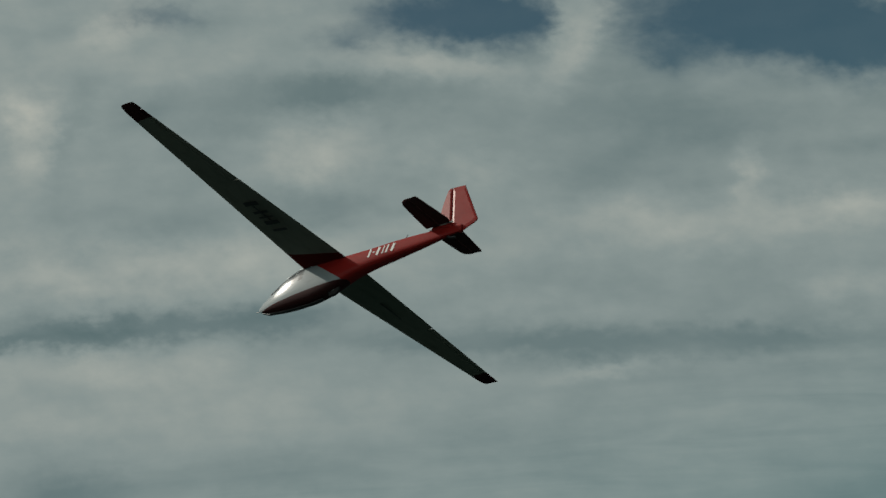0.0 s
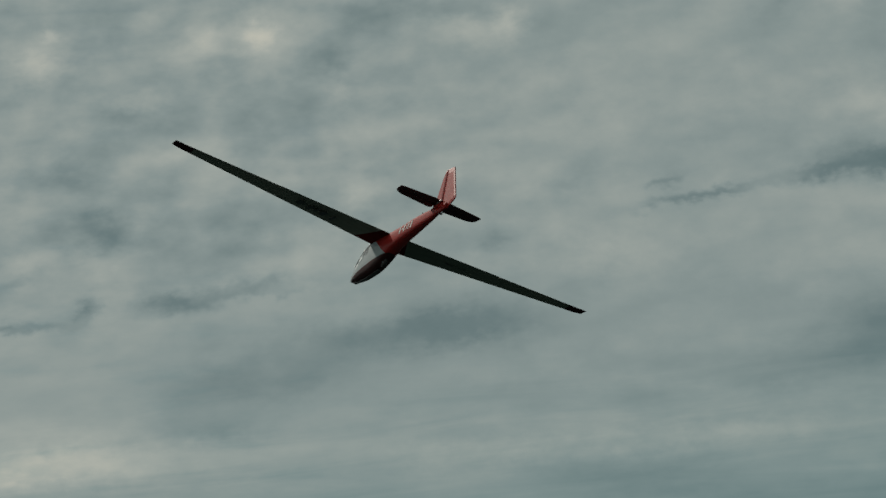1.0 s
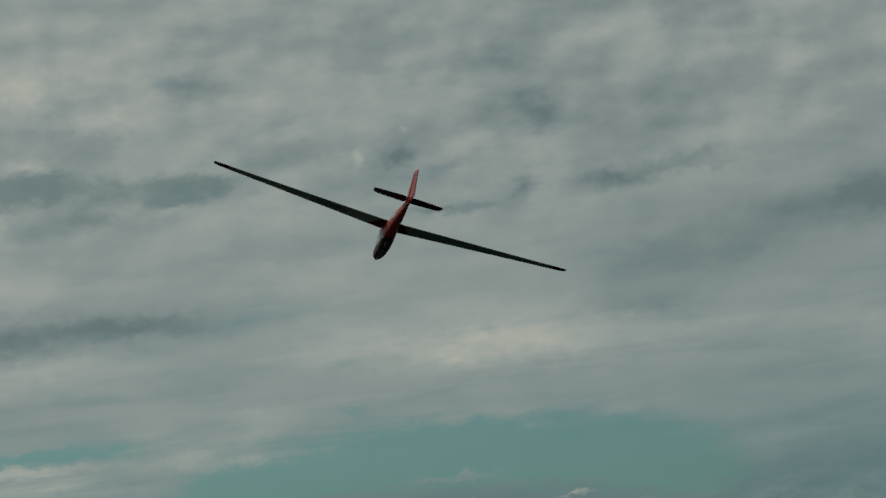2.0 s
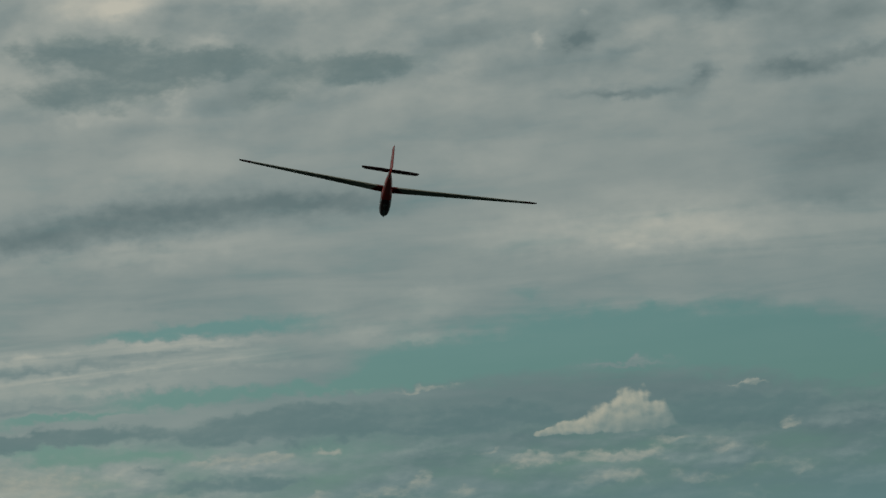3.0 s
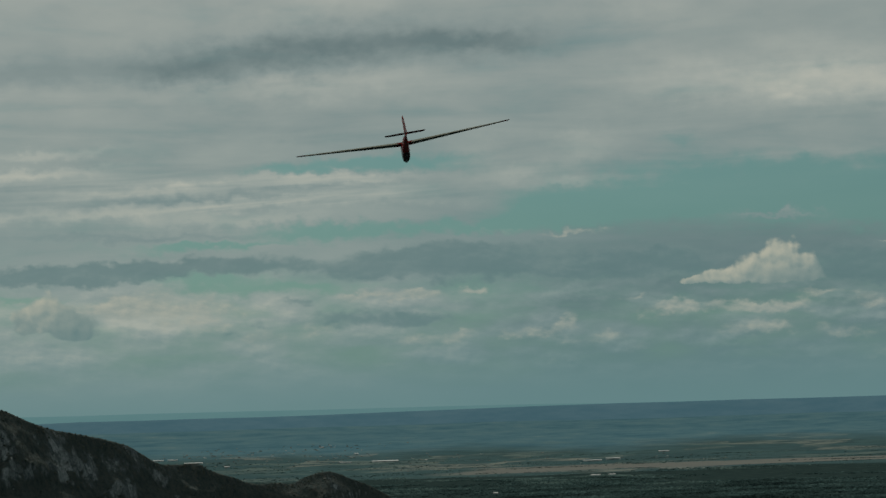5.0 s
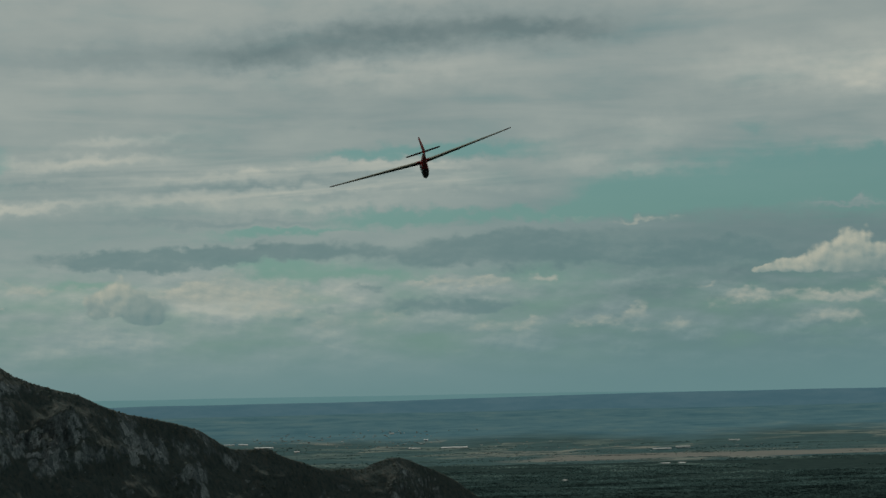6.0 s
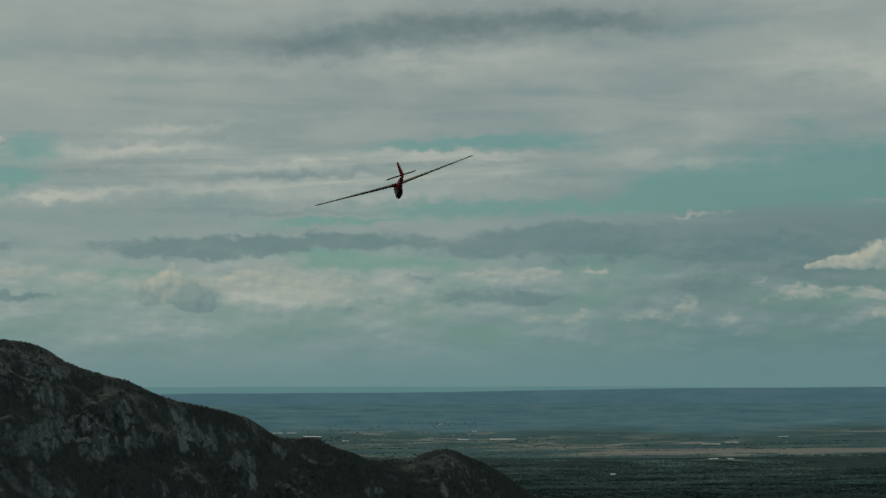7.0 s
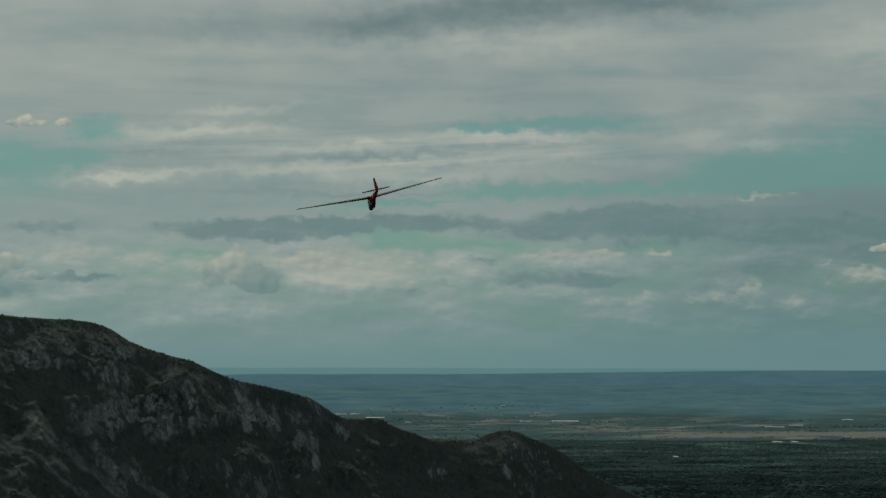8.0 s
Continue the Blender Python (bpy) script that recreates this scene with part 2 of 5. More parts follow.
gap_patch(8.56, 5.50, 2.03, 0.56, -2, 1.30)
gap_patch(11.85, 5.68, 2.65, 0.71, -3, 1.35)
gap_patch(16.48, 5.30, 3.90, 0.68, -5, 1.40)
gap_patch(20.08, 4.69, 2.34, 0.71, -5, 1.40)
gap_patch(15.02, 6.23, 2.50, 0.40, -2, 0.80)
gap_patch(4.79, 5.00, 2.96, 0.17, -1, 0.90)
gap_patch(1.70, 4.87, 2.18, 0.14, 0, 0.80)
gap_patch(-1.80, 4.59, 1.87, 0.14, 2, 0.90)
gap_patch(11.67, 7.25, 0.59, 0.22, 5, 0.50)
gap_patch(-1.55, 3.64, 1.71, 0.16, -1, 0.90)
gap_patch(18.84, 5.88, 2.50, 0.47, -5, 0.50)
thread_patch(1.77, 6.25, 2.81, 0.25, 0, 0.45)
thread_patch(-0.09, 5.75, 2.97, 0.28, 1, 0.50)
thread_patch(3.76, 5.84, 2.19, 0.22, 0, 0.30)
shade_patch(2.09, 6.38, 2.34, 0.14, -1, 0.36)
shade_patch(0.07, 5.84, 2.81, 0.16, 1, 0.38)
shade_patch(-1.92, 5.43, 1.72, 0.11, 1, 0.30)
shade_patch(7.22, 6.46, 1.41, 0.28, 1, 0.35)
shade_patch(8.60, 6.12, 1.09, 0.11, 4, 0.30)
shade_patch(14.29, 5.05, 1.40, 0.08, 0, 0.45)
gap_patch(14.29, 5.05, 1.40, 0.08, 0, -0.80)
gap_patch(1.78, 6.28, 2.66, 0.14, 0, -0.80)
gap_patch(-0.09, 5.78, 2.65, 0.19, 1, -0.90)
bank_patch(7.60, 4.02, 3.11, 0.40, -0, 0.60)
bank_patch(3.87, 3.85, 2.02, 0.28, 0, 0.55)
bank_patch(5.44, 4.46, 1.87, 0.22, 1, 0.50)
bank_patch(-0.89, 4.04, 2.65, 0.23, 0, 0.55)
bank_patch(-3.62, 3.89, 1.71, 0.23, 1, 0.55)
bank_patch(9.92, 3.70, 1.71, 0.28, -2, 0.50)
bank_patch(16.70, 3.71, 1.56, 0.34, -3, 0.60)
bank_patch(18.51, 3.54, 1.40, 0.40, -3, 0.55)
bank_patch(16.98, 3.21, 2.02, 0.22, -3, 0.50)
bank_patch(2.52, 2.55, 1.17, 0.25, -2, 0.65)
bank_patch(4.60, 2.47, 0.81, 0.16, -2, 0.50)
bank_patch(0.99, 3.00, 0.44, 0.11, -2, 0.45)
bank_patch(0.01, 2.41, 0.37, 0.12, -2, 0.50)
bank_patch(-0.86, 2.17, 0.28, 0.14, -2, 0.45)
bank_patch(11.33, 3.83, 1.09, 0.23, -2, 0.40)
puff_patch(3.54, 3.19, 1.48, 0.12, 0, 0.65)
puff_patch(5.90, 3.33, 0.31, 0.09, -2, 0.50)
puff_patch(5.35, 1.94, 0.53, 0.16, 13, 0.55)
puff_patch(8.50, 2.33, 0.25, 0.19, 28, 0.55)
puff_patch(6.47, 1.88, 0.34, 0.14, -2, 0.45)
puff_patch(0.13, 2.01, 1.09, 0.22, 8, 0.40)
puff_patch(14.04, 2.52, 0.78, 0.12, -2, 0.45)
puff_patch(15.59, 2.84, 1.09, 0.09, -3, 0.40)
puff_patch(18.56, 3.16, 0.40, 0.14, -3, 0.50)
puff_patch(18.73, 1.71, 0.43, 0.19, 23, 0.45)
puff_patch(11.66, 2.61, 0.44, 0.09, -2, 0.45)
puff_patch(10.36, 2.88, 0.34, 0.08, -2, 0.50)
puff_patch(9.38, 1.86, 0.62, 0.16, -2, 0.40)
puff_patch(-2.88, 3.20, 1.71, 0.25, -2, 0.40)
puff_patch(-3.49, 2.61, 1.09, 0.31, -2, 0.35)
puff_patch(3.40, 1.24, 0.78, 0.09, -2, 0.30)
puff_patch(7.96, 1.15, 0.47, 0.09, -2, 0.30)
puff_patch(13.86, 1.99, 0.78, 0.19, -2, 0.35)
puff_patch(1.66, 2.30, 0.62, 0.16, -2, 0.30)
puff_patch(8.72, 4.74, 0.93, 0.08, -0, 0.50)
puff_patch(6.70, 4.91, 0.94, 0.08, -0, 0.30)
puff_patch(17.64, 4.12, 0.28, 0.05, -3, 0.55)
puff_patch(17.11, 4.14, 0.22, 0.05, -3, 0.40)
shade_patch(-0.61, 3.14, 2.80, 0.28, -2, 0.35)
shade_patch(10.94, 2.11, 3.88, 0.40, -2, 0.18)
shade_patch(5.39, 3.10, 1.87, 0.16, -2, 0.30)
shade_patch(16.33, 2.35, 2.33, 0.31, -3, 0.15)
shade_patch(-3.19, 2.60, 1.71, 0.47, -2, 0.30)
puff_patch(12.51, 2.59, 0.93, 0.14, -2, 0.45)
puff_patch(14.66, 2.54, 0.62, 0.16, -2, 0.50)
puff_patch(16.94, 2.47, 0.93, 0.14, -3, 0.40)
puff_patch(17.82, 1.95, 0.78, 0.16, -3, 0.35)
puff_patch(13.24, 1.86, 0.93, 0.16, -2, 0.35)
puff_patch(15.99, 1.75, 1.09, 0.17, -2, 0.38)
puff_patch(10.61, 1.51, 0.93, 0.14, -2, 0.30)
puff_patch(11.11, 2.45, 0.78, 0.14, -2, 0.40)
puff_patch(7.53, 2.09, 0.62, 0.19, -2, 0.40)
puff_patch(4.12, 1.90, 0.78, 0.16, -2, 0.35)
puff_patch(14.59, 1.27, 1.09, 0.14, -2, 0.30)
puff_patch(17.32, 1.24, 0.93, 0.14, -2, 0.30)
puff_patch(-1.38, 2.55, 0.93, 0.22, -2, 0.40)
shade_patch(-1.74, 9.66, 6.77, 0.50, 2, -0.20)
shade_patch(5.15, 9.99, 4.10, 0.59, 1, -0.22)
shade_patch(-6.85, 9.26, 3.15, 0.31, 3, -0.18)
shade_patch(-2.99, 8.82, 4.71, 0.34, 0, 0.10)
shade_patch(12.08, 8.94, 2.36, 0.62, -2, 0.25)
shade_patch(2.01, 8.21, 4.71, 0.34, 1, -0.12)
shade_patch(-8.80, 5.35, 2.03, 0.14, 2, 0.80)
shade_patch(-6.53, 6.60, 2.66, 0.17, 3, 0.60)
shade_patch(-5.77, 7.13, 1.88, 0.14, 4, 0.40)
shade_patch(-2.68, 6.17, 2.97, 0.14, 2, 0.45)
shade_patch(-3.45, 5.58, 3.59, 0.16, 2, 0.50)
shade_patch(2.00, 6.23, 2.19, 0.12, 2, 0.25)
shade_patch(4.49, 5.74, 1.87, 0.14, 1, 0.22)
shade_patch(-0.34, 5.34, 2.81, 0.12, 1, 0.35)
shade_patch(9.15, 6.96, 0.94, 0.31, 9, 0.30)
shade_patch(-7.29, 6.01, 2.34, 0.12, 4, -0.30)
shade_patch(-1.74, 5.92, 2.81, 0.09, 2, -0.30)
shade_patch(-2.68, 4.93, 3.90, 0.11, 0, -0.30)
shade_patch(6.37, 7.16, 0.94, 0.31, -1, 0.20)
thread_patch(-5.30, 6.18, 5.15, 0.62, 2, 0.50)
thread_patch(2.00, 6.04, 3.44, 0.34, 2, 0.40)
gap_patch(-9.42, 6.47, 0.86, 0.31, 1, 1.20)
gap_patch(-10.08, 5.79, 1.09, 0.22, 1, 1.10)
gap_patch(-9.42, 6.86, 0.63, 0.14, 1, 0.60)
gap_patch(2.31, 6.74, 2.97, 0.19, 2, 0.50)
gap_patch(1.68, 5.08, 2.34, 0.17, 1, 0.80)
gap_patch(6.04, 5.04, 1.56, 0.14, -1, 0.50)
gap_patch(8.20, 5.23, 1.40, 0.22, -1, 0.90)
gap_patch(-0.81, 4.68, 3.12, 0.08, -0, 0.60)
gap_patch(0.74, 3.41, 3.11, 0.14, -0, 0.70)
gap_patch(-6.52, 3.25, 1.71, 0.09, 0, 0.50)
gap_patch(-11.64, 5.49, 1.56, 0.93, 1, 1.00)
bank_patch(-6.37, 3.87, 1.71, 0.23, 1, 0.45)
bank_patch(-3.76, 3.91, 2.65, 0.23, 1, 0.28)
bank_patch(4.32, 4.29, 0.78, 0.14, -0, 0.35)
bank_patch(-11.18, 3.98, 1.40, 0.22, 1, 0.50)
bank_patch(-9.38, 2.55, 1.09, 0.12, 0, 0.55)
bank_patch(-11.46, 2.24, 1.24, 0.28, 0, 0.50)
puff_patch(-8.03, 3.17, 1.87, 0.12, 0, 0.50)
puff_patch(-2.68, 2.87, 2.64, 0.19, -0, 0.45)
puff_patch(-10.58, 3.23, 0.93, 0.12, 0, 0.40)
puff_patch(-8.78, 2.56, 0.12, 0.08, 0, 0.70)
puff_patch(-4.06, 3.03, 0.62, 0.08, 0, 0.40)
puff_patch(7.86, 1.96, 0.93, 0.16, -0, 0.30)
shade_patch(-2.68, 2.64, 3.42, 0.34, -0, 0.35)
shade_patch(-8.03, 2.94, 2.33, 0.28, 0, 0.30)
shade_patch(-4.98, 1.10, 5.13, 0.40, -0, 0.12)
cumulus_patch(12.05, 3.27, 0.53, 0.16, 0.80)
cumulus_patch(12.54, 3.28, 0.62, 0.28, 0.90)
cumulus_patch(13.04, 3.32, 0.62, 0.40, 0.95)
cumulus_patch(14.94, 3.49, 0.53, 0.53, 0.85)
cumulus_patch(13.55, 3.42, 0.65, 0.56, 1.00)
cumulus_patch(14.33, 3.64, 0.71, 0.78, 1.00)
cumulus_patch(14.01, 3.28, 0.93, 0.40, 0.72)
cumulus_patch(14.69, 3.25, 0.78, 0.31, 0.60)
cumulus_patch(-5.02, 2.33, 0.78, 0.62, 0.50)
cumulus_patch(-6.18, 2.52, 0.56, 0.62, 0.72)
cumulus_patch(-5.72, 2.64, 0.65, 0.87, 0.85)
cumulus_patch(-5.29, 2.49, 0.68, 0.68, 0.62)
cumulus_patch(-11.39, 6.68, 0.42, 0.26, 1.00)
cumulus_patch(-11.04, 6.66, 0.25, 0.17, 0.95)
cumulus_patch(-10.38, 6.68, 0.28, 0.19, 0.95)
cumulus_patch(-11.73, 6.62, 0.22, 0.12, 0.80)
cumulus_patch(-11.79, 2.85, 0.56, 0.40, 0.85)
cumulus_patch(-12.46, 2.69, 0.78, 0.62, 0.80)
cumulus_patch(-11.12, 2.55, 0.47, 0.19, 0.70)

# cloud sheet: cover and light
shade_sum, gap_sum, bank_sum, puff_sum, thread_sum = (patch_sum(q, uv) for q in ("shade", "gap", "bank", "puff", "thread"))


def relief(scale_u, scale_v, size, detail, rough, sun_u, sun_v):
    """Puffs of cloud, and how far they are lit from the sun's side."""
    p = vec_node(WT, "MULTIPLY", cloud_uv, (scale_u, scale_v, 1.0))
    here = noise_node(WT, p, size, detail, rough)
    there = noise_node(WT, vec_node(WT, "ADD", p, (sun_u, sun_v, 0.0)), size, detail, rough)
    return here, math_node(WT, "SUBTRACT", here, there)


fine = noise_node(WT, stretched, 1.0, 5, 0.5, dist=0.3)
broad = noise_node(WT, vec_node(WT, "MULTIPLY", cloud_uv, (0.10, 0.42, 1)), 0.8, 3, 0.5)
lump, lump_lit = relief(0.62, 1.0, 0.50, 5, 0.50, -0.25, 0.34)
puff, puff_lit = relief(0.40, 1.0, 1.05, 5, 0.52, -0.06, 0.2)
wisp = noise_node(WT, vec_node(WT, "MULTIPLY", cloud_uv, (0.17, 1.5, 1)), 1.0, 5, 0.55, dist=0.5)
middle = math_node(WT, "MULTIPLY", ranged(WT, el, 3.2, 5.0), ranged(WT, el, 11.0, 7.5))
puffy = math_node(WT, "MULTIPLY", ranged(WT, el, 10.0, 14.5), ranged(WT, az, 36.0, 22.0, 0.25, 1.0))      # lumpy sheet overhead, streaks lower down
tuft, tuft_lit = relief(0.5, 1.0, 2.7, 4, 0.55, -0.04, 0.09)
low = math_node(WT, "MULTIPLY", ranged(WT, el, 4.6, 2.6), ranged(WT, el, 0.2, 1.6))
mottle = noise_node(WT, vec_node(WT, "MULTIPLY", cloud_uv, (0.7, 1.0, 1.0)), 0.9, 6, 0.55)
streaky = ranged(WT, az, 17.0, 32.0, 1.0, 0.2)          # fine streaks over the valley, softer billows away from it
light = math_node(WT, "MULTIPLY", shade_sum, math_node(WT, "MULTIPLY_ADD", mottle, 1.5, 0.25))
light = math_node(WT, "MULTIPLY_ADD", math_node(WT, "SUBTRACT", mottle, 0.5), ranged(WT, az, 17.0, 32.0, 0.15, 0.45), light)
light = math_node(WT, "ADD", light, math_node(WT, "MULTIPLY", math_node(WT, "SUBTRACT", fine, 0.5), ranged(WT, az, 16.0, 34.0, 0.42, 0.20)))
light = math_node(WT, "ADD", light, math_node(WT, "MULTIPLY_ADD", broad, 0.5, -0.24))
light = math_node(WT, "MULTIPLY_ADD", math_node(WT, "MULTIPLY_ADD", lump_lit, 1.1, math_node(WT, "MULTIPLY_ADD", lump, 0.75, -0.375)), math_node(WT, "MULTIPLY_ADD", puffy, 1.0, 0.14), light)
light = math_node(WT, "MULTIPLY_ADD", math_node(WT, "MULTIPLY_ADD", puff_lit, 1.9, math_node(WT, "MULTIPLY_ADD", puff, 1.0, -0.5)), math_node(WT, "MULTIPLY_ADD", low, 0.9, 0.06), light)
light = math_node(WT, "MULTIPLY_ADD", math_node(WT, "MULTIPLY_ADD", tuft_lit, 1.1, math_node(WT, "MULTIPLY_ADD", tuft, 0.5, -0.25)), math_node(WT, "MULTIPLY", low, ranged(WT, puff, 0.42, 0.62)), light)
light = math_node(WT, "MULTIPLY_ADD", math_node(WT, "SUBTRACT", wisp, 0.5), math_node(WT, "MULTIPLY_ADD", middle, 0.65, 0.05), light)
threads = noise_node(WT, placed(WT, cloud_uv, (0, 0, 0), 3.0, (7.0, 0.42, 1.0)), 1.0, 5, 0.55, dist=0.6)
light = math_node(WT, "MULTIPLY_ADD", thread_sum, math_node(WT, "MULTIPLY_ADD", threads, 3.6, -1.62), light)
dim = math_node(WT, "MULTIPLY", ranged(WT, el, 6.5, 3.6), ranged(WT, az, 0.0, 11.0, 0.12, -0.55))
light = math_node(WT, "ADD", light, dim)      # the far sheet lies in shade beyond the plain
light = math_node(WT, "ADD", light, math_node(WT, "ADD", ranged(WT, az, -24.0, 20.0, 0.42, 0.10, False), ranged(WT, az, 34.0, 60.0, 0.0, -0.16, False)))      # brighter towards the sun
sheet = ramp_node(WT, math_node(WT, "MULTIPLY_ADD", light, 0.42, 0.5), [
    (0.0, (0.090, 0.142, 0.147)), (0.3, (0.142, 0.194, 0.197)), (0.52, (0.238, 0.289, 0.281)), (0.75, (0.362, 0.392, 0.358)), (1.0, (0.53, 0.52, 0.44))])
cover = math_node(WT, "MULTIPLY_ADD", fine, -1.3, math_node(WT, "MULTIPLY_ADD", wisp, -1.5, 1.38))
cover = math_node(WT, "MULTIPLY_ADD", cover, streaky, -0.08)
cover = math_node(WT, "MULTIPLY_ADD", mottle, math_node(WT, "MULTIPLY_ADD", gap_sum, -1.2, 0.0), cover)
cover = math_node(WT, "MULTIPLY_ADD", gap_sum, 1.85, cover)
cover = math_node(WT, "MULTIPLY_ADD", puff, math_node(WT, "MULTIPLY", low, -2.2), math_node(WT, "MULTIPLY_ADD", low, 1.5, cover))
gap = ranged(WT, cover, -0.15, ranged(WT, el, 8.0, 16.0, 1.30, 1.75), 0.0, 0.84)

# clear sky
air = WT.nodes.new("ShaderNodeTexSky")
air.sky_type, air.sun_disc = "NISHITA", False
air.sun_elevation, air.sun_rotation = radians(SUN_EL), radians(SUN_AZ)
clear = mixed(WT, 1.0, air.outputs[0], ramp_node(WT, ranged(WT, el, 0.0, 24.0, smooth=False), [
    (0.0, (0.0200, 0.0340, 0.0325)), (0.35, (0.0185, 0.0335, 0.0288)), (0.65, (0.0115, 0.0250, 0.0245)), (1.0, (0.0066, 0.0175, 0.0190))]), "MULTIPLY")
colour = mixed(WT, gap, sheet, clear)

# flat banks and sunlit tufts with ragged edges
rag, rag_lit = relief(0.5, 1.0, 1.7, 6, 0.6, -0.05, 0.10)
bank = ranged(WT, math_node(WT, "MULTIPLY_ADD", math_node(WT, "SUBTRACT", rag, 0.5), 1.15, bank_sum), 0.12, 0.72)
bank = math_node(WT, "MULTIPLY", bank, ranged(WT, bank_sum, 0.12, 0.42))
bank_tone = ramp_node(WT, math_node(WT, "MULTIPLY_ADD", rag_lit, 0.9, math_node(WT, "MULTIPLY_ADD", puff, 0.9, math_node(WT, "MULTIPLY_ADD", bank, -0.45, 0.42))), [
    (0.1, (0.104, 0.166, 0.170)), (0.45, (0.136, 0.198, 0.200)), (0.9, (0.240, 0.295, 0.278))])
colour = mixed(WT, math_node(WT, "MULTIPLY", bank, 0.76), colour, bank_tone)
tufts = ranged(WT, math_node(WT, "MULTIPLY_ADD", math_node(WT, "SUBTRACT", rag, 0.5), 1.5, puff_sum), 0.12, 0.80)
tufts = math_node(WT, "MULTIPLY", tufts, ranged(WT, puff_sum, 0.10, 0.40))
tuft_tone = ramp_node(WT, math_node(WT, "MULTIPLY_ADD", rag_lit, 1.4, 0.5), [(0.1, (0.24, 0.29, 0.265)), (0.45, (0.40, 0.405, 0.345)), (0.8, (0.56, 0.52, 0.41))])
colour = mixed(WT, math_node(WT, "MULTIPLY", tufts, 0.9), colour, tuft_tone)

# heaped clouds
heap_warp = noise_node(WT, sky_uv, 2.2, 4, 0.55, "Color")
buv = vec_node(WT, "MULTIPLY_ADD", vec_node(WT, "SUBTRACT", heap_warp, (0.5, 0.5, 0.5)), (0.30, 0.26, 0), sky_uv)
billow = noise_node(WT, sky_uv, 2.6, 3, 0.45)
billow_lit = math_node(WT, "SUBTRACT", billow, noise_node(WT, vec_node(WT, "ADD", sky_uv, (-0.10, 0.12, 0.0)), 2.6, 3, 0.45))
for a, e, w, h, lit in cumulus_all:
    s = WT.nodes.new("ShaderNodeSeparateXYZ")
    link(WT, placed(WT, buv, (a, e, 0), 0, (w * 1.1, h * 1.15, 1)), s.inputs[0])
    down = math_node(WT, "MAXIMUM", s.outputs[1], math_node(WT, "MULTIPLY", s.outputs[1], -2.6))
    d = math_node(WT, "SQRT", math_node(WT, "ADD", math_node(WT, "POWER", s.outputs[0], 2.0), math_node(WT, "POWER", down, 2.0)))
    dens = math_node(WT, "MULTIPLY_ADD", billow, 0.7, math_node(WT, "SUBTRACT", 0.6, d))
    sunny = math_node(WT, "MULTIPLY_ADD", s.outputs[0], -0.16, math_node(WT, "MULTIPLY_ADD", s.outputs[1], 0.45, math_node(WT, "MULTIPLY_ADD", billow_lit, 0.8, 0.54)))
    heap = ramp_node(WT, math_node(WT, "MULTIPLY", sunny, lit), [(0.1, (0.150, 0.215, 0.212)), (0.45, (0.285, 0.325, 0.290)), (0.9, (0.56, 0.52, 0.40))])
    colour = mixed(WT, ranged(WT, dens, 0.06, 0.34), colour, heap)

# the sheet thins and darkens low over the plain
colour = mixed(WT, ranged(WT, el, 11.0, 3.5, 0.0, 0.36), colour, (0.094, 0.196, 0.201))
# thicker air towards the horizon
haze = ranged(WT, el, -0.2, 3.0, 0.86, 0.0)
colour = mixed(WT, haze, colour, (0.118, 0.222, 0.229))
bg = WT.nodes.new("ShaderNodeBackground")
link(WT, colour, bg.inputs[0])
out = WT.nodes.new("ShaderNodeOutputWorld")
link(WT, bg.outputs[0], out.inputs[0])

sun = new("sun", bpy.data.lights.new("sun", "SUN"))
sun.data.energy, sun.data.angle, sun.data.color = 2.6, radians(0.6), (1.0, 0.93, 0.82)
sun_way = Vector((math.sin(radians(SUN_AZ)) * math.cos(radians(SUN_EL)), math.cos(radians(SUN_AZ)) * math.cos(radians(SUN_EL)), math.sin(radians(SUN_EL))))
sun.matrix_world = look(sun_way * 300, (0, 0, 0))


# ---- materials ----
def material(name, rough=0.5, metal=0.0, coat=0.0, gloss=0.5):
    m = bpy.data.materials.new(name)
    m.use_nodes = True
    t = m.node_tree
    b = t.nodes["Principled BSDF"]
    b.inputs["Roughness"].default_value, b.inputs["Metallic"].default_value = rough, metal
    b.inputs["Coat Weight"].default_value = coat
    b.inputs["Specular IOR Level"].default_value = gloss
    return m, t, b


def object_coord(t):
    return t.nodes.new("ShaderNodeTexCoord").outputs["Object"]


def bumped(t, b, height, strength=0.3, distance=0.02):
    n = t.nodes.new("ShaderNodeBump")
    n.inputs["Strength"].default_value, n.inputs["Distance"].default_value = strength, distance
    link(t, height, n.inputs["Height"])
    link(t, n.outputs[0], b.inputs["Normal"])


def paint(name, colour, rough=0.3, coat=0.3, dirt=0.12, gloss=0.5):
    """Sprayed paint or doped cloth with faint streaks of dirt and slight ripples."""
    m, t, b = material(name, rough, 0.0, coat, gloss)
    c = object_coord(t)
    grime = noise_node(t, vec_node(t, "MULTIPLY", c, (0.6, 2.0, 2.0)), 2.0, 5, 0.6)
    dark = tuple(x * 0.55 for x in colour)
    link(t, mixed(t, ranged(t, grime, 0.45, 0.8, 0.0, dirt * 3), colour, dark), b.inputs["Base Color"])
    link(t, ranged(t, noise_node(t, c, 7.0, 3), 0.3, 0.7, rough * 0.95, rough * 1.06), b.inputs["Roughness"])
    bumped(t, b, noise_node(t, c, 3.0, 2), 0.12, 0.01)
    return m


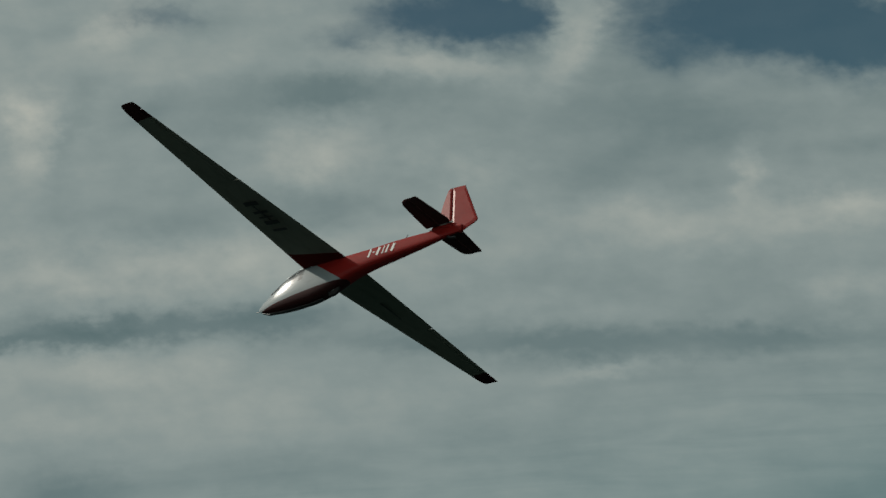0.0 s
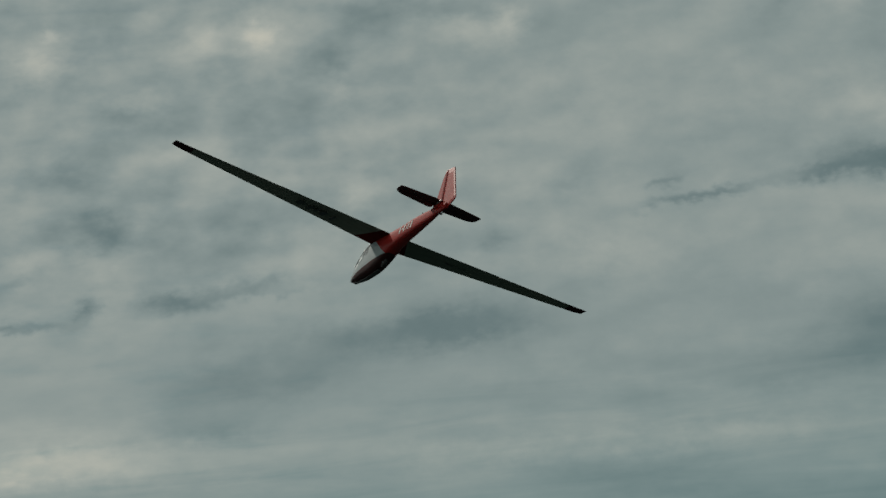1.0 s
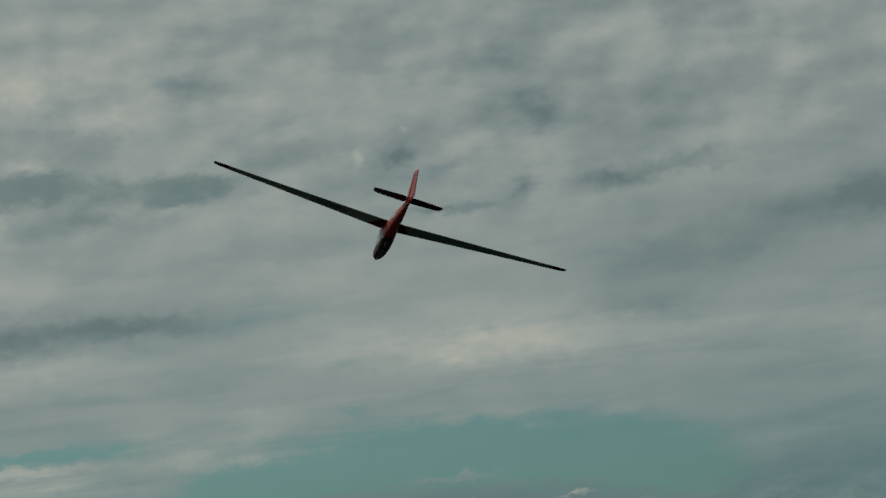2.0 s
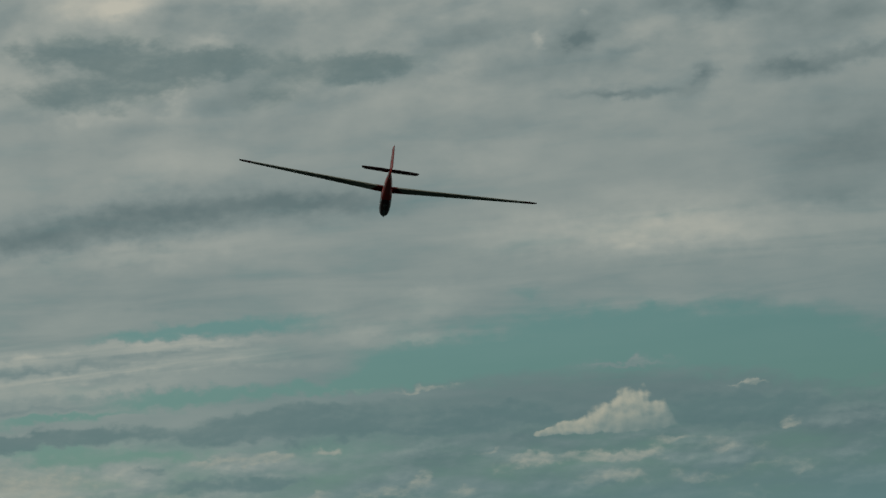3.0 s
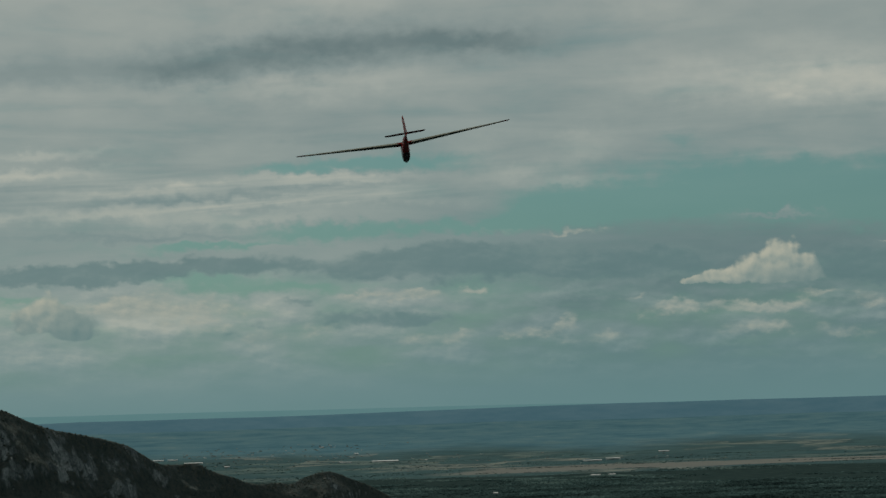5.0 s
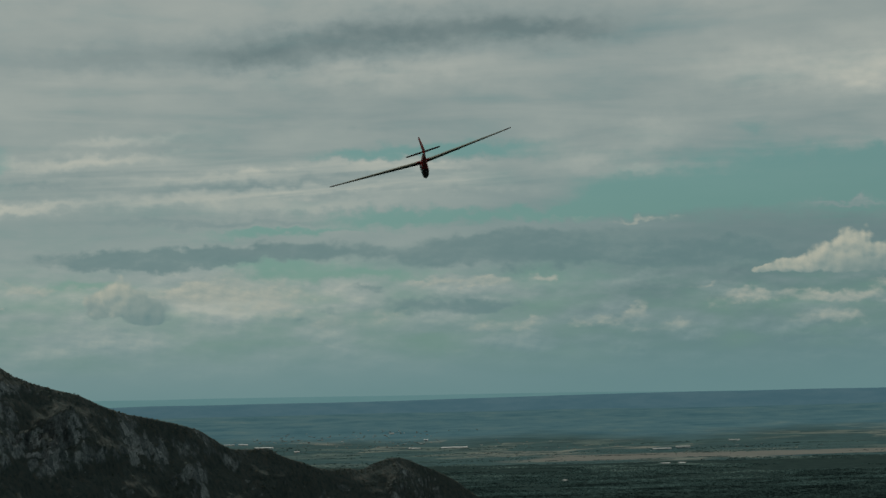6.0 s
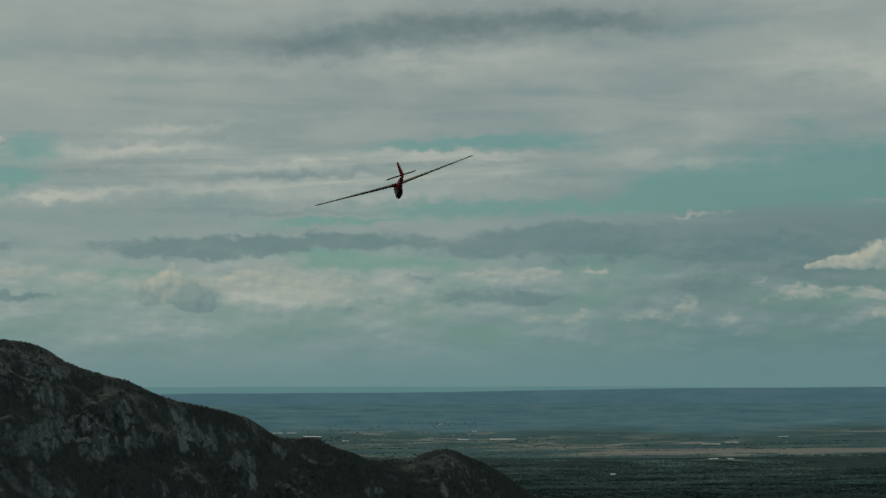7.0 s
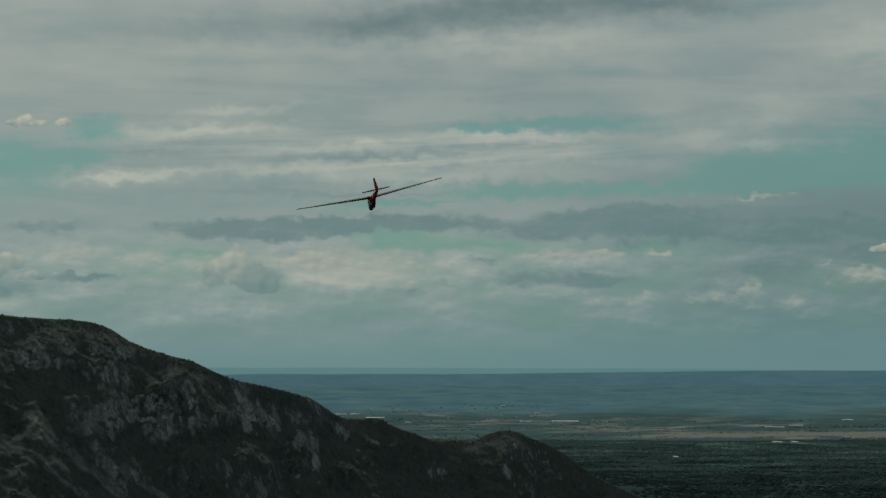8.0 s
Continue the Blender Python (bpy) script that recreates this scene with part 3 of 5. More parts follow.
RED, WHITE, CREAM, DARK = (0.27, 0.016, 0.013), (0.30, 0.345, 0.36), (0.175, 0.18, 0.15), (0.012, 0.012, 0.013)
red_paint = paint("red_paint", RED, 0.38, 0.0, gloss=0.16)
# red of the tailplane with its underside shade put into the colour
shaded_red_paint = paint("shaded_red_paint", (0.062, 0.026, 0.026), 0.7, 0.0, gloss=0.05)
white_paint = paint("white_paint", (0.6, 0.6, 0.58), 0.3, 0.3)
black_paint = paint("black_paint", DARK, 0.45, 0.0)


def fuselage_paint():
    m, t, b = material("fuselage_paint", 0.6, 0.0, 0.2, gloss=0.05)
    b.inputs["Coat Roughness"].default_value = 0.18
    c = object_coord(t)
    s = t.nodes.new("ShaderNodeSeparateXYZ")
    link(t, c, s.inputs[0])
    x, z = s.outputs[0], s.outputs[2]
    grime = ranged(t, noise_node(t, vec_node(t, "MULTIPLY", c, (0.5, 2, 2)), 2.0, 5, 0.6), 0.45, 0.8, 0.0, 0.4)
    red = mixed(t, grime, RED, tuple(v * 0.5 for v in RED))
    white = mixed(t, grime, WHITE, tuple(v * 0.7 for v in WHITE))
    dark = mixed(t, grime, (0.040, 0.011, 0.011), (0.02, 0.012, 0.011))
    seam = math_node(t, "MULTIPLY_ADD", x, -0.125, -0.965)          # height of the seam along the body
    above = math_node(t, "GREATER_THAN", z, seam)
    fore = math_node(t, "GREATER_THAN", x, math_node(t, "MULTIPLY_ADD", z, 1.66, 0.43))
    col = mixed(t, math_node(t, "MULTIPLY", above, fore), red, white)
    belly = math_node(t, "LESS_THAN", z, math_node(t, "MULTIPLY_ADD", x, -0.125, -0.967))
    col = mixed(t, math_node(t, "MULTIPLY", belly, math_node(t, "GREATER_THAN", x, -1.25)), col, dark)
    # seat, straps and panel seen through the canopy
    inside = math_node(t, "MULTIPLY", math_node(t, "GREATER_THAN", x, 0.42), math_node(t, "LESS_THAN", x, 1.5))
    inside = math_node(t, "MULTIPLY", inside, math_node(t, "GREATER_THAN", z, math_node(t, "MULTIPLY_ADD", x, -0.36, -0.44)))
    fittings = ramp_node(t, noise_node(t, vec_node(t, "MULTIPLY", c, (1.0, 0.6, 1.6)), 3.2, 3, 0.5, dist=0.4), [(0.42, (0.07, 0.085, 0.09)), (0.48, (0.20, 0.235, 0.245)), (0.55, (0.33, 0.375, 0.39)), (0.60, (0.66, 0.70, 0.70))])
    col = mixed(t, inside, col, fittings)
    link(t, col, b.inputs["Base Color"])
    bumped(t, b, noise_node(t, c, 3.0, 2), 0.12, 0.01)
    return m


def wing_paint():
    m, t, b = material("wing_paint", 0.85, 0.0, 0.0, gloss=0.0)
    c = object_coord(t)
    s = t.nodes.new("ShaderNodeSeparateXYZ")
    link(t, c, s.inputs[0])
    y = math_node(t, "ABSOLUTE", s.outputs[1])
    grime = ranged(t, noise_node(t, vec_node(t, "MULTIPLY", c, (2, 0.7, 2)), 2.2, 5, 0.6), 0.4, 0.8, 0.0, 0.5)
    cloth = mixed(t, grime, CREAM, tuple(v * 0.6 for v in CREAM))
    root = math_node(t, "LESS_THAN", y, math_node(t, "MULTIPLY_ADD", s.outputs[0], 0.35, 0.78))
    tip = math_node(t, "GREATER_THAN", y, 6.86)
    col = mixed(t, root, cloth, mixed(t, grime, (0.085, 0.013, 0.011), (0.05, 0.01, 0.008)))
    col = mixed(t, tip, col, (0.045, 0.018, 0.018))
    link(t, col, b.inputs["Base Color"])
    ribs = t.nodes.new("ShaderNodeTexWave")
    ribs.bands_direction = "Y"
    ribs.inputs["Scale"].default_value = 0.95
    link(t, c, ribs.inputs["Vector"])
    bumped(t, b, ribs.outputs["Fac"], 0.05, 0.004)
    return m


body_paint, cloth_paint = fuselage_paint(), wing_paint()
glass, gt, gb = material("canopy_glass", 0.05)
gb.inputs["Base Color"].default_value = (0.94, 0.97, 0.97, 1)
gb.inputs["Transmission Weight"].default_value = 1.0
gb.inputs["IOR"].default_value = 1.45
rubber = paint("rubber", (0.018, 0.018, 0.018), 0.8, 0.0)
steel, st, sb = material("dull_steel", 0.45, 0.8)
sb.inputs["Base Color"].default_value = (0.3, 0.3, 0.3, 1)


def ground_material():
    """Woodland, scrub and strips of fields on the plain."""
    m, t, b = material("plain_cover", 1.0, gloss=0.0)
    c = object_coord(t)
    s = t.nodes.new("ShaderNodeSeparateXYZ")
    link(t, c, s.inputs[0])
    x, y = s.outputs[0], s.outputs[1]
    wood = ramp_node(t, noise_node(t, c, 0.05, 6, 0.65), [(0.3, (0.012, 0.022, 0.023)), (0.55, (0.022, 0.038, 0.037)), (0.8, (0.042, 0.062, 0.052))])
    v = t.nodes.new("ShaderNodeTexVoronoi")
    v.inputs["Scale"].default_value = 1.0
    link(t, vec_node(t, "MULTIPLY", c, (0.010, 0.011, 0.0)), v.inputs["Vector"])
    vs = t.nodes.new("ShaderNodeSeparateColor")
    link(t, v.outputs["Color"], vs.inputs[0])
    crops = ramp_node(t, vs.outputs[0], [(0.0, (0.036, 0.072, 0.078)), (0.35, (0.052, 0.092, 0.092)), (0.6, (0.038, 0.074, 0.080)), (0.8, (0.085, 0.118, 0.110)), (0.96, (0.14, 0.155, 0.14))])
    crops = mixed(t, ranged(t, noise_node(t, vec_node(t, "MULTIPLY", c, (0.4, 1.0, 1.0)), 0.05, 5, 0.6), 0.42, 0.6), crops, (0.036, 0.064, 0.068))
    edge = math_node(t, "MULTIPLY_ADD", noise_node(t, c, 0.004, 4, 0.6), 700.0, -350.0)
    yy = math_node(t, "ADD", y, edge)
    col = mixed(t, ranged(t, yy, 2780.0, 2860.0), wood, crops)
    straw = ramp_node(t, noise_node(t, vec_node(t, "MULTIPLY", c, (0.15, 1.0, 1.0)), 0.03, 4, 0.6), [(0.3, (0.092, 0.105, 0.100)), (0.6, (0.130, 0.132, 0.122)), (0.8, (0.085, 0.108, 0.098))])
    band = math_node(t, "MULTIPLY", ranged(t, math_node(t, "MULTIPLY_ADD", edge, 0.35, y), 2900.0, 2925.0), ranged(t, math_node(t, "MULTIPLY_ADD", edge, 0.25, y), 3170.0, 3140.0))
    band = math_node(t, "MULTIPLY", band, ranged(t, math_node(t, "MULTIPLY_ADD", edge, 0.5, x), 250.0, 330.0))
    col = mixed(t, band, col, straw)
    # distance haze put into the base colour: the far plain turns bluer and paler
    hazed_far_wood = ramp_node(t, noise_node(t, vec_node(t, "MULTIPLY", c, (0.9, 0.9, 1)), 0.014, 7, 0.68), [(0.32, (0.040, 0.098, 0.126)), (0.50, (0.062, 0.126, 0.152)), (0.62, (0.076, 0.138, 0.156)), (0.78, (0.125, 0.175, 0.178))])
    col = mixed(t, ranged(t, yy, 3550.0, 3900.0), col, hazed_far_wood)
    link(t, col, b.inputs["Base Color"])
    bumped(t, b, noise_node(t, c, 0.08, 4, 0.6), 0.12, 1.0)
    return m


OUTCROPS = []


def outcrop(x, z, half_width, half_height, amount):
    """A bare cliff (+) or a thicket (-) on the hillside, by its place along the slope and its height."""
    OUTCROPS.append((x, z, half_width, half_height, amount))


outcrop(-129, 103.2, 5.1, 3.0, 0.90)
outcrop(-135, 96.6, 5.4, 2.9, 0.70)
outcrop(-120, 100.9, 3.5, 2.6, 0.70)
outcrop(-113, 98.5, 4.8, 3.1, 0.90)
outcrop(-123, 93.0, 8.4, 2.1, 0.50)
outcrop(-116, 89.6, 5.5, 3.8, 0.60)
outcrop(-105, 79.2, 4.7, 3.4, 1.00)
outcrop(-98, 78.9, 5.7, 5.7, 1.30)
outcrop(-93, 76.2, 3.1, 4.8, 0.90)
outcrop(-98, 71.1, 7.3, 3.0, 0.60)
outcrop(-82, 72.3, 5.9, 4.1, 0.80)
outcrop(-70, 74.0, 4.7, 4.2, 0.60)
outcrop(-55, 64.1, 6.3, 3.4, 0.80)
outcrop(-57, 55.5, 5.7, 3.3, 0.80)
outcrop(-92, 85.0, 6.7, 6.7, 0.40)
outcrop(-33, 53.9, 3.5, 5.1, 0.60)
outcrop(-21, 58.6, 4.2, 3.7, 0.60)
outcrop(31, 57.3, 2.6, 4.0, 0.80)
outcrop(27, 49.8, 2.8, 4.5, 0.90)
outcrop(40, 53.6, 2.9, 4.6, 0.90)
outcrop(-43, 49.0, 7.3, 3.4, 0.50)
outcrop(-102, 93.8, 9.8, 2.0, -1.00)
outcrop(-121, 83.0, 8.3, 3.7, -0.80)
outcrop(-75, 69.1, 9.2, 3.7, -1.00)
outcrop(-60, 61.8, 5.7, 1.9, -1.00)
outcrop(-132, 88.9, 8.2, 2.9, -0.70)
outcrop(-89, 65.7, 13.1, 3.5, -0.70)
outcrop(-108, 68.9, 12.4, 2.9, -0.60)
outcrop(-91, 91.0, 9.1, 2.7, -0.60)
outcrop(-38, 65.6, 15.3, 3.6, -0.60)
outcrop(-111, 103.0, 8.9, 2.7, -0.60)


def rock_material():
    """Weathered limestone with dark scrub in the hollows and on the ledges."""
    m, t, b = material("scrub_and_rock", 1.0, gloss=0.0)
    c = object_coord(t)
    g = t.nodes.new("ShaderNodeNewGeometry")
    s = t.nodes.new("ShaderNodeSeparateXYZ")
    link(t, g.outputs["Normal"], s.inputs[0])
    warped = vec_node(t, "MULTIPLY_ADD", noise_node(t, c, 0.25, 4, 0.6, "Color"), (1.8, 1.8, 1.8), c)
    block = t.nodes.new("ShaderNodeTexVoronoi")
    block.inputs["Scale"].default_value = 0.30
    link(t, vec_node(t, "MULTIPLY", warped, (1.0, 1.0, 0.45)), block.inputs["Vector"])
    tint = t.nodes.new("ShaderNodeSeparateColor")
    link(t, block.outputs["Color"], tint.inputs[0])
    grain = math_node(t, "MULTIPLY_ADD", tint.outputs[0], 0.30, math_node(t, "MULTIPLY", noise_node(t, c, 0.8, 8, 0.74), 0.95))
    stone = ramp_node(t, grain, [(0.30, (0.032, 0.042, 0.045)), (0.48, (0.086, 0.101, 0.105)), (0.66, (0.18, 0.196, 0.20)), (0.82, (0.33, 0.345, 0.345))])
    scrub = ramp_node(t, noise_node(t, c, 0.45, 8, 0.76), [(0.30, (0.025, 0.038, 0.038)), (0.48, (0.058, 0.072, 0.069)), (0.60, (0.078, 0.080, 0.073)), (0.78, (0.112, 0.096, 0.080))])
    bare = math_node(t, "MULTIPLY_ADD", s.outputs[2], -1.1, math_node(t, "MULTIPLY", noise_node(t, c, 0.035, 3, 0.5), 1.9))
    bare = math_node(t, "MULTIPLY_ADD", noise_node(t, vec_node(t, "MULTIPLY", c, (1.0, 1.0, 0.6)), 0.13, 8, 0.68), 1.9, bare)
    height = t.nodes.new("ShaderNodeSeparateXYZ")
    link(t, c, height.inputs[0])
    bare = math_node(t, "ADD", bare, ranged(t, height.outputs[2], 46.0, 74.0, -0.34, -0.05))      # thicker scrub on the lower slope
    wx = math_node(t, "MULTIPLY_ADD", noise_node(t, c, 0.12, 4, 0.6), 12.0, math_node(t, "ADD", height.outputs[0], -6.0))
    wz = math_node(t, "MULTIPLY_ADD", noise_node(t, vec_node(t, "ADD", c, (40.0, 0.0, 9.0)), 0.14, 4, 0.6), 9.0, math_node(t, "ADD", height.outputs[2], -4.5))
    for ox, oz, w, h, amount in OUTCROPS:
        p = math_node(t, "MULTIPLY_ADD", wx, 1 / w, -ox / w)
        q = math_node(t, "MULTIPLY_ADD", wz, 1 / h, -oz / h)
        r = math_node(t, "MULTIPLY_ADD", q, q, math_node(t, "MULTIPLY", p, p))
        bare = math_node(t, "MULTIPLY_ADD", math_node(t, "POWER", 0.45, r), amount * 0.42, bare)
    bare = ranged(t, bare, 1.36, 1.84)
    # two straight runs of pale scree down the slope
    at = t.nodes.new("ShaderNodeSeparateXYZ")
    link(t, c, at.inputs[0])
    wander = math_node(t, "MULTIPLY_ADD", noise_node(t, c, 0.22, 4, 0.6), 3.0, -1.5)
    for x0, z0, fall, x1, half in ((-129.0, 77.0, -0.96, -101.0, 1.1), (-109.0, 63.6, -0.86, -90.0, 0.9), (-121.0, 62.5, -0.98, -110.0, 0.6)):
        off = math_node(t, "ABSOLUTE", math_node(t, "ADD", wander, math_node(t, "SUBTRACT", at.outputs[2], math_node(t, "MULTIPLY_ADD", at.outputs[0], fall, z0 - fall * x0))))
        run = math_node(t, "MULTIPLY", ranged(t, off, half * 1.7, half * 0.7), ranged(t, at.outputs[0], x0 - 2.0, x0 + 2.0))
        run = math_node(t, "MULTIPLY", run, ranged(t, at.outputs[0], x1 + 3.0, x1))
        bare = math_node(t, "MAXIMUM", bare, math_node(t, "MULTIPLY", run, 0.45))
    link(t, mixed(t, bare, scrub, stone), b.inputs["Base Color"])
    bumped(t, b, math_node(t, "MULTIPLY_ADD", block.outputs["Distance"], -0.45, noise_node(t, c, 0.7, 8, 0.68)), 1.0, 1.5)
    return m


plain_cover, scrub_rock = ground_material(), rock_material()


# ---- helpers for meshes ----
def mesh_from(name, verts, faces, smooth=True):
    me = bpy.data.meshes.new(name)
    me.from_pydata([tuple(v) for v in verts], [], faces)
    me.polygons.foreach_set("use_smooth", [smooth] * len(me.polygons))
    me.update()
    return me


def part(name, mesh, mat, parent=None, label=""):
    ob = new(name, mesh)
    if mat:
        mesh.materials.append(mat)
    ob.parent = parent
    return tagged(ob, label) if label else ob


def grid_faces(nu, nv, wrap_v=False):
    f = []
    for i in range(nu - 1):
        for j in range(nv if wrap_v else nv - 1):
            k = (j + 1) % nv
            f.append((i * nv + j, i * nv + k, (i + 1) * nv + k, (i + 1) * nv + j))
    return f


def fixed_normals(me):
    bm = bmesh.new()
    bm.from_mesh(me)
    bmesh.ops.recalc_face_normals(bm, faces=bm.faces)
    bm.to_mesh(me)
    bm.free()
    return me


def loft(name, rings, close_ends=True, smooth=True):
    n = len(rings[0])
    verts = [p for r in rings for p in r]
    faces = grid_faces(len(rings), n, True)
    if close_ends:
        faces += [tuple(range(n)), tuple(range((len(rings) - 1) * n, len(rings) * n))]
    return fixed_normals(mesh_from(name, verts, faces, smooth))


def curve_at(x, xs, vs):
    """Smooth interpolation through a few stations."""
    i = max(0, min(len(xs) - 2, sum(1 for q in xs if q <= x) - 1))
    sl = [(vs[k + 1] - vs[k]) / (xs[k + 1] - xs[k]) for k in range(len(xs) - 1)]
    tan = [sl[0]] + [(sl[k - 1] + sl[k]) / 2 for k in range(1, len(sl))] + [sl[-1]]
    h = xs[i + 1] - xs[i]
    u = (x - xs[i]) / h
    return ((1 + 2 * u) * (1 - u) ** 2 * vs[i] + u * (1 - u) ** 2 * h * tan[i] + u * u * (3 - 2 * u) * vs[i + 1] + u * u * (u - 1) * h * tan[i + 1])


def box_mesh(name, sx, sy, sz, at=(0, 0, 0), bevel=0.0):
    bm = bmesh.new()
    bmesh.ops.create_cube(bm, size=1.0)
    for v in bm.verts:
        v.co = Vector((v.co.x * sx + at[0], v.co.y * sy + at[1], v.co.z * sz + at[2]))
    if bevel:
        bmesh.ops.bevel(bm, geom=bm.edges[:], offset=bevel, segments=2, affect="EDGES")
    me = bpy.data.meshes.new(name)
    bm.to_mesh(me)
    bm.free()
    return me


# ---- terrain ----
def ground_height(x, y):
    r = math.hypot(x, y)
    z = 90.0 * math.exp(-max(0.0, r - 2.5) / 230.0)
    z += 60.0 * min(1.0, max(0.0, r - 3300.0) / 1300.0) ** 1.2
    if r > 900:
        z += 3.0 * noise.noise((x * 0.003, y * 0.003, 0.0)) * min(1.0, (r - 900) / 600)
    return z


def build_ground():
    radii = [0.0]
    step = 1.2
    while radii[-1] < 4600:
        radii.append(radii[-1] + step)
        step = min(step * 1.09, 45.0)
    n = 240
    verts, faces = [(0, 0, ground_height(0, 0))], []
    for r in radii[1:]:
        for k in range(n):
            a = 2 * math.pi * k / n
            x, y = r * math.sin(a), r * math.cos(a)
            verts.append((x, y, ground_height(x, y)))
    for k in range(n):
        faces.append((0, 1 + (k + 1) % n, 1 + k))
    for i in range(len(radii) - 2):
        for k in range(n):
            q = (k + 1) % n
            a = 1 + i * n
            faces.append((a + k, a + q, a + n + q, a + n + k))
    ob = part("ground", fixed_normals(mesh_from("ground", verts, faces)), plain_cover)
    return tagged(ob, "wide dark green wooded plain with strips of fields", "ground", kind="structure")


build_ground()


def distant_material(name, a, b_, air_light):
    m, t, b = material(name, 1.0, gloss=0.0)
    # the haze before the far ridges is put in as an even bluish glow
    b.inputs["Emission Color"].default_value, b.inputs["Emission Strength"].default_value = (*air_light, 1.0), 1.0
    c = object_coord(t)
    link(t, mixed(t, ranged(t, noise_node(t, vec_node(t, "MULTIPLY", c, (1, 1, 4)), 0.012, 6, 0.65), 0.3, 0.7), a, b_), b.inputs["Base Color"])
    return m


def build_distant_hills(name, r, base, tops, mat, label, seed):
    """A long low ridge at the plain's far edge: tops are (bearing, height) pairs."""
    rings = []
    n = 220
    for i in range(n):
        a = -180 + 360 * i / n
        h = curve_at(max(tops[0][0], min(tops[-1][0], a)), [q[0] for q in tops], [q[1] for q in tops])
        h += 1.6 * noise.fractal((a * 0.35, seed, 0.0), 0.8, 2.0, 5)
        s, c = math.sin(radians(a)), math.cos(radians(a))
        rings.append([((r + d) * s, (r + d) * c, base + (h - base) * k) for d, k in ((-170, -0.1), (-110, 0.3), (-60, 0.7), (-25, 0.92), (0, 1.0), (40, 0.9))])
    verts = [p for q in rings for p in q]
    faces = []
    for i in range(n):
        j = (i + 1) % n
        for k in range(5):
            faces.append((i * 6 + k, j * 6 + k, j * 6 + k + 1, i * 6 + k + 1))
    ob = part(name, fixed_normals(mesh_from(name, verts, faces)), mat)
    return tagged(ob, label, "hills", kind="structure")


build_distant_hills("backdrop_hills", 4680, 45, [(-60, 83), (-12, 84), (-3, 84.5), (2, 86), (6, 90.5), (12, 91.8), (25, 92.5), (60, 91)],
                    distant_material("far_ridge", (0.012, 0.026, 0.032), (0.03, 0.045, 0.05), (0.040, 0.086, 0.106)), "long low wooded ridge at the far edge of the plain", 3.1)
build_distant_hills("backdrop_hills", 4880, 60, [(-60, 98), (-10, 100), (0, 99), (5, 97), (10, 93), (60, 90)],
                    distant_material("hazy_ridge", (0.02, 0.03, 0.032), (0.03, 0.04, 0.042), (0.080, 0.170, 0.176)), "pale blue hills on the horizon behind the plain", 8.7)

# the rocky hillside: its crest by bearing, elevation seen from the hilltop, and distance
CREST = [(-22.00, 3.00, 620), (-16.00, 2.10, 660), (-12.00, 1.52, 700), (-11.37, 1.45, 708), (-10.02, 1.38, 726), (-9.63, 1.33, 732),
         (-9.07, 1.15, 739), (-8.51, 0.79, 746), (-7.54, 0.45, 759), (-6.83, 0.26, 771), (-6.26, -0.01, 782), (-5.61, -0.26, 795), (-4.80, -0.43, 814),
         (-4.04, -0.62, 833), (-3.55, -0.79, 844), (-3.27, -0.97, 851), (-2.77, -1.27, 861), (-2.29, -1.30, 872), (-1.72, -1.31, 884),
         (-1.44, -1.47, 891), (-0.89, -1.67, 905), (-0.25, -1.89, 920), (0.46, -1.89, 937), (0.77, -1.93, 944), (1.02, -1.81, 949), (1.65, -1.62, 960),
         (1.93, -1.64, 965), (2.35, -1.81, 973), (2.92, -2.05, 985), (3.33, -2.27, 994), (4.10, -2.82, 1010), (5.60, -3.50, 1040), (9.00, -4.90, 1090)]


def hill_point(a, w):
    """A point of the hillside: bearing a of its crest, w metres behind (+) or before (-) it."""
    ca = [q[0] for q in CREST]
    e, d = curve_at(a, ca, [q[1] for q in CREST]), curve_at(a, ca, [q[2] for q in CREST])
    top = EYE + d * math.tan(radians(e))
    s, c = math.sin(radians(a)), math.cos(radians(a))
    x, y = (d + w) * s, (d + w) * c
    if w < 0:
        z = top + w * 0.78
        fade = min(1.0, -w / 16.0)
    else:
        z = top - w * 0.25 - w * w * 0.001
        fade = 0.0
    p = Vector((x, y, z))
    spur = noise.fractal(p * 0.016 + Vector((7, 0, 0)), 0.8, 2.0, 3)
    crag = noise.ridged_multi_fractal(p * 0.034, 0.85, 2.1, 6, 1.0, 2.0) - 1.1
    chip = noise.fractal(p * 0.22, 0.6, 2.1, 4)
    cliff = sum(k * math.exp(-((x - ox) / hw) ** 2 - ((z - oz) / hh) ** 2) for ox, oz, hw, hh, k in OUTCROPS if abs(x - ox) < 2.5 * hw and abs(z - oz) < 2.5 * hh)
    out = fade * (9.0 * spur + 4.0 * crag + 2.6 * cliff * (1 + chip)) + (0.10 + 0.75 * fade) * chip
    ledge = fade * 0.6 * math.sin(z * 0.55 + 5.0 * noise.noise(p * 0.02))
    return (x - s * out * 0.7, y - c * out * 0.7, z + out * 0.55 + ledge * 0.5)


def build_hillside():
    nu, ws = 680, [-210 + 2.5 * i for i in range(44)] + [-100 + 0.8 * i for i in range(125)] + [0, 1, 3, 7, 14, 28, 50, 80, 120, 170, 230, 300]
    verts = []
    for i in range(nu):
        a = -21.5 + 30.0 * i / (nu - 1)
        verts += [hill_point(a, w) for w in ws]
    ob = part("hillside", fixed_normals(mesh_from("hillside", verts, grid_faces(nu, len(ws)))), scrub_rock)
    return tagged(ob, "dark rocky limestone hillside with low scrub", "hill", kind="structure")


build_hillside()


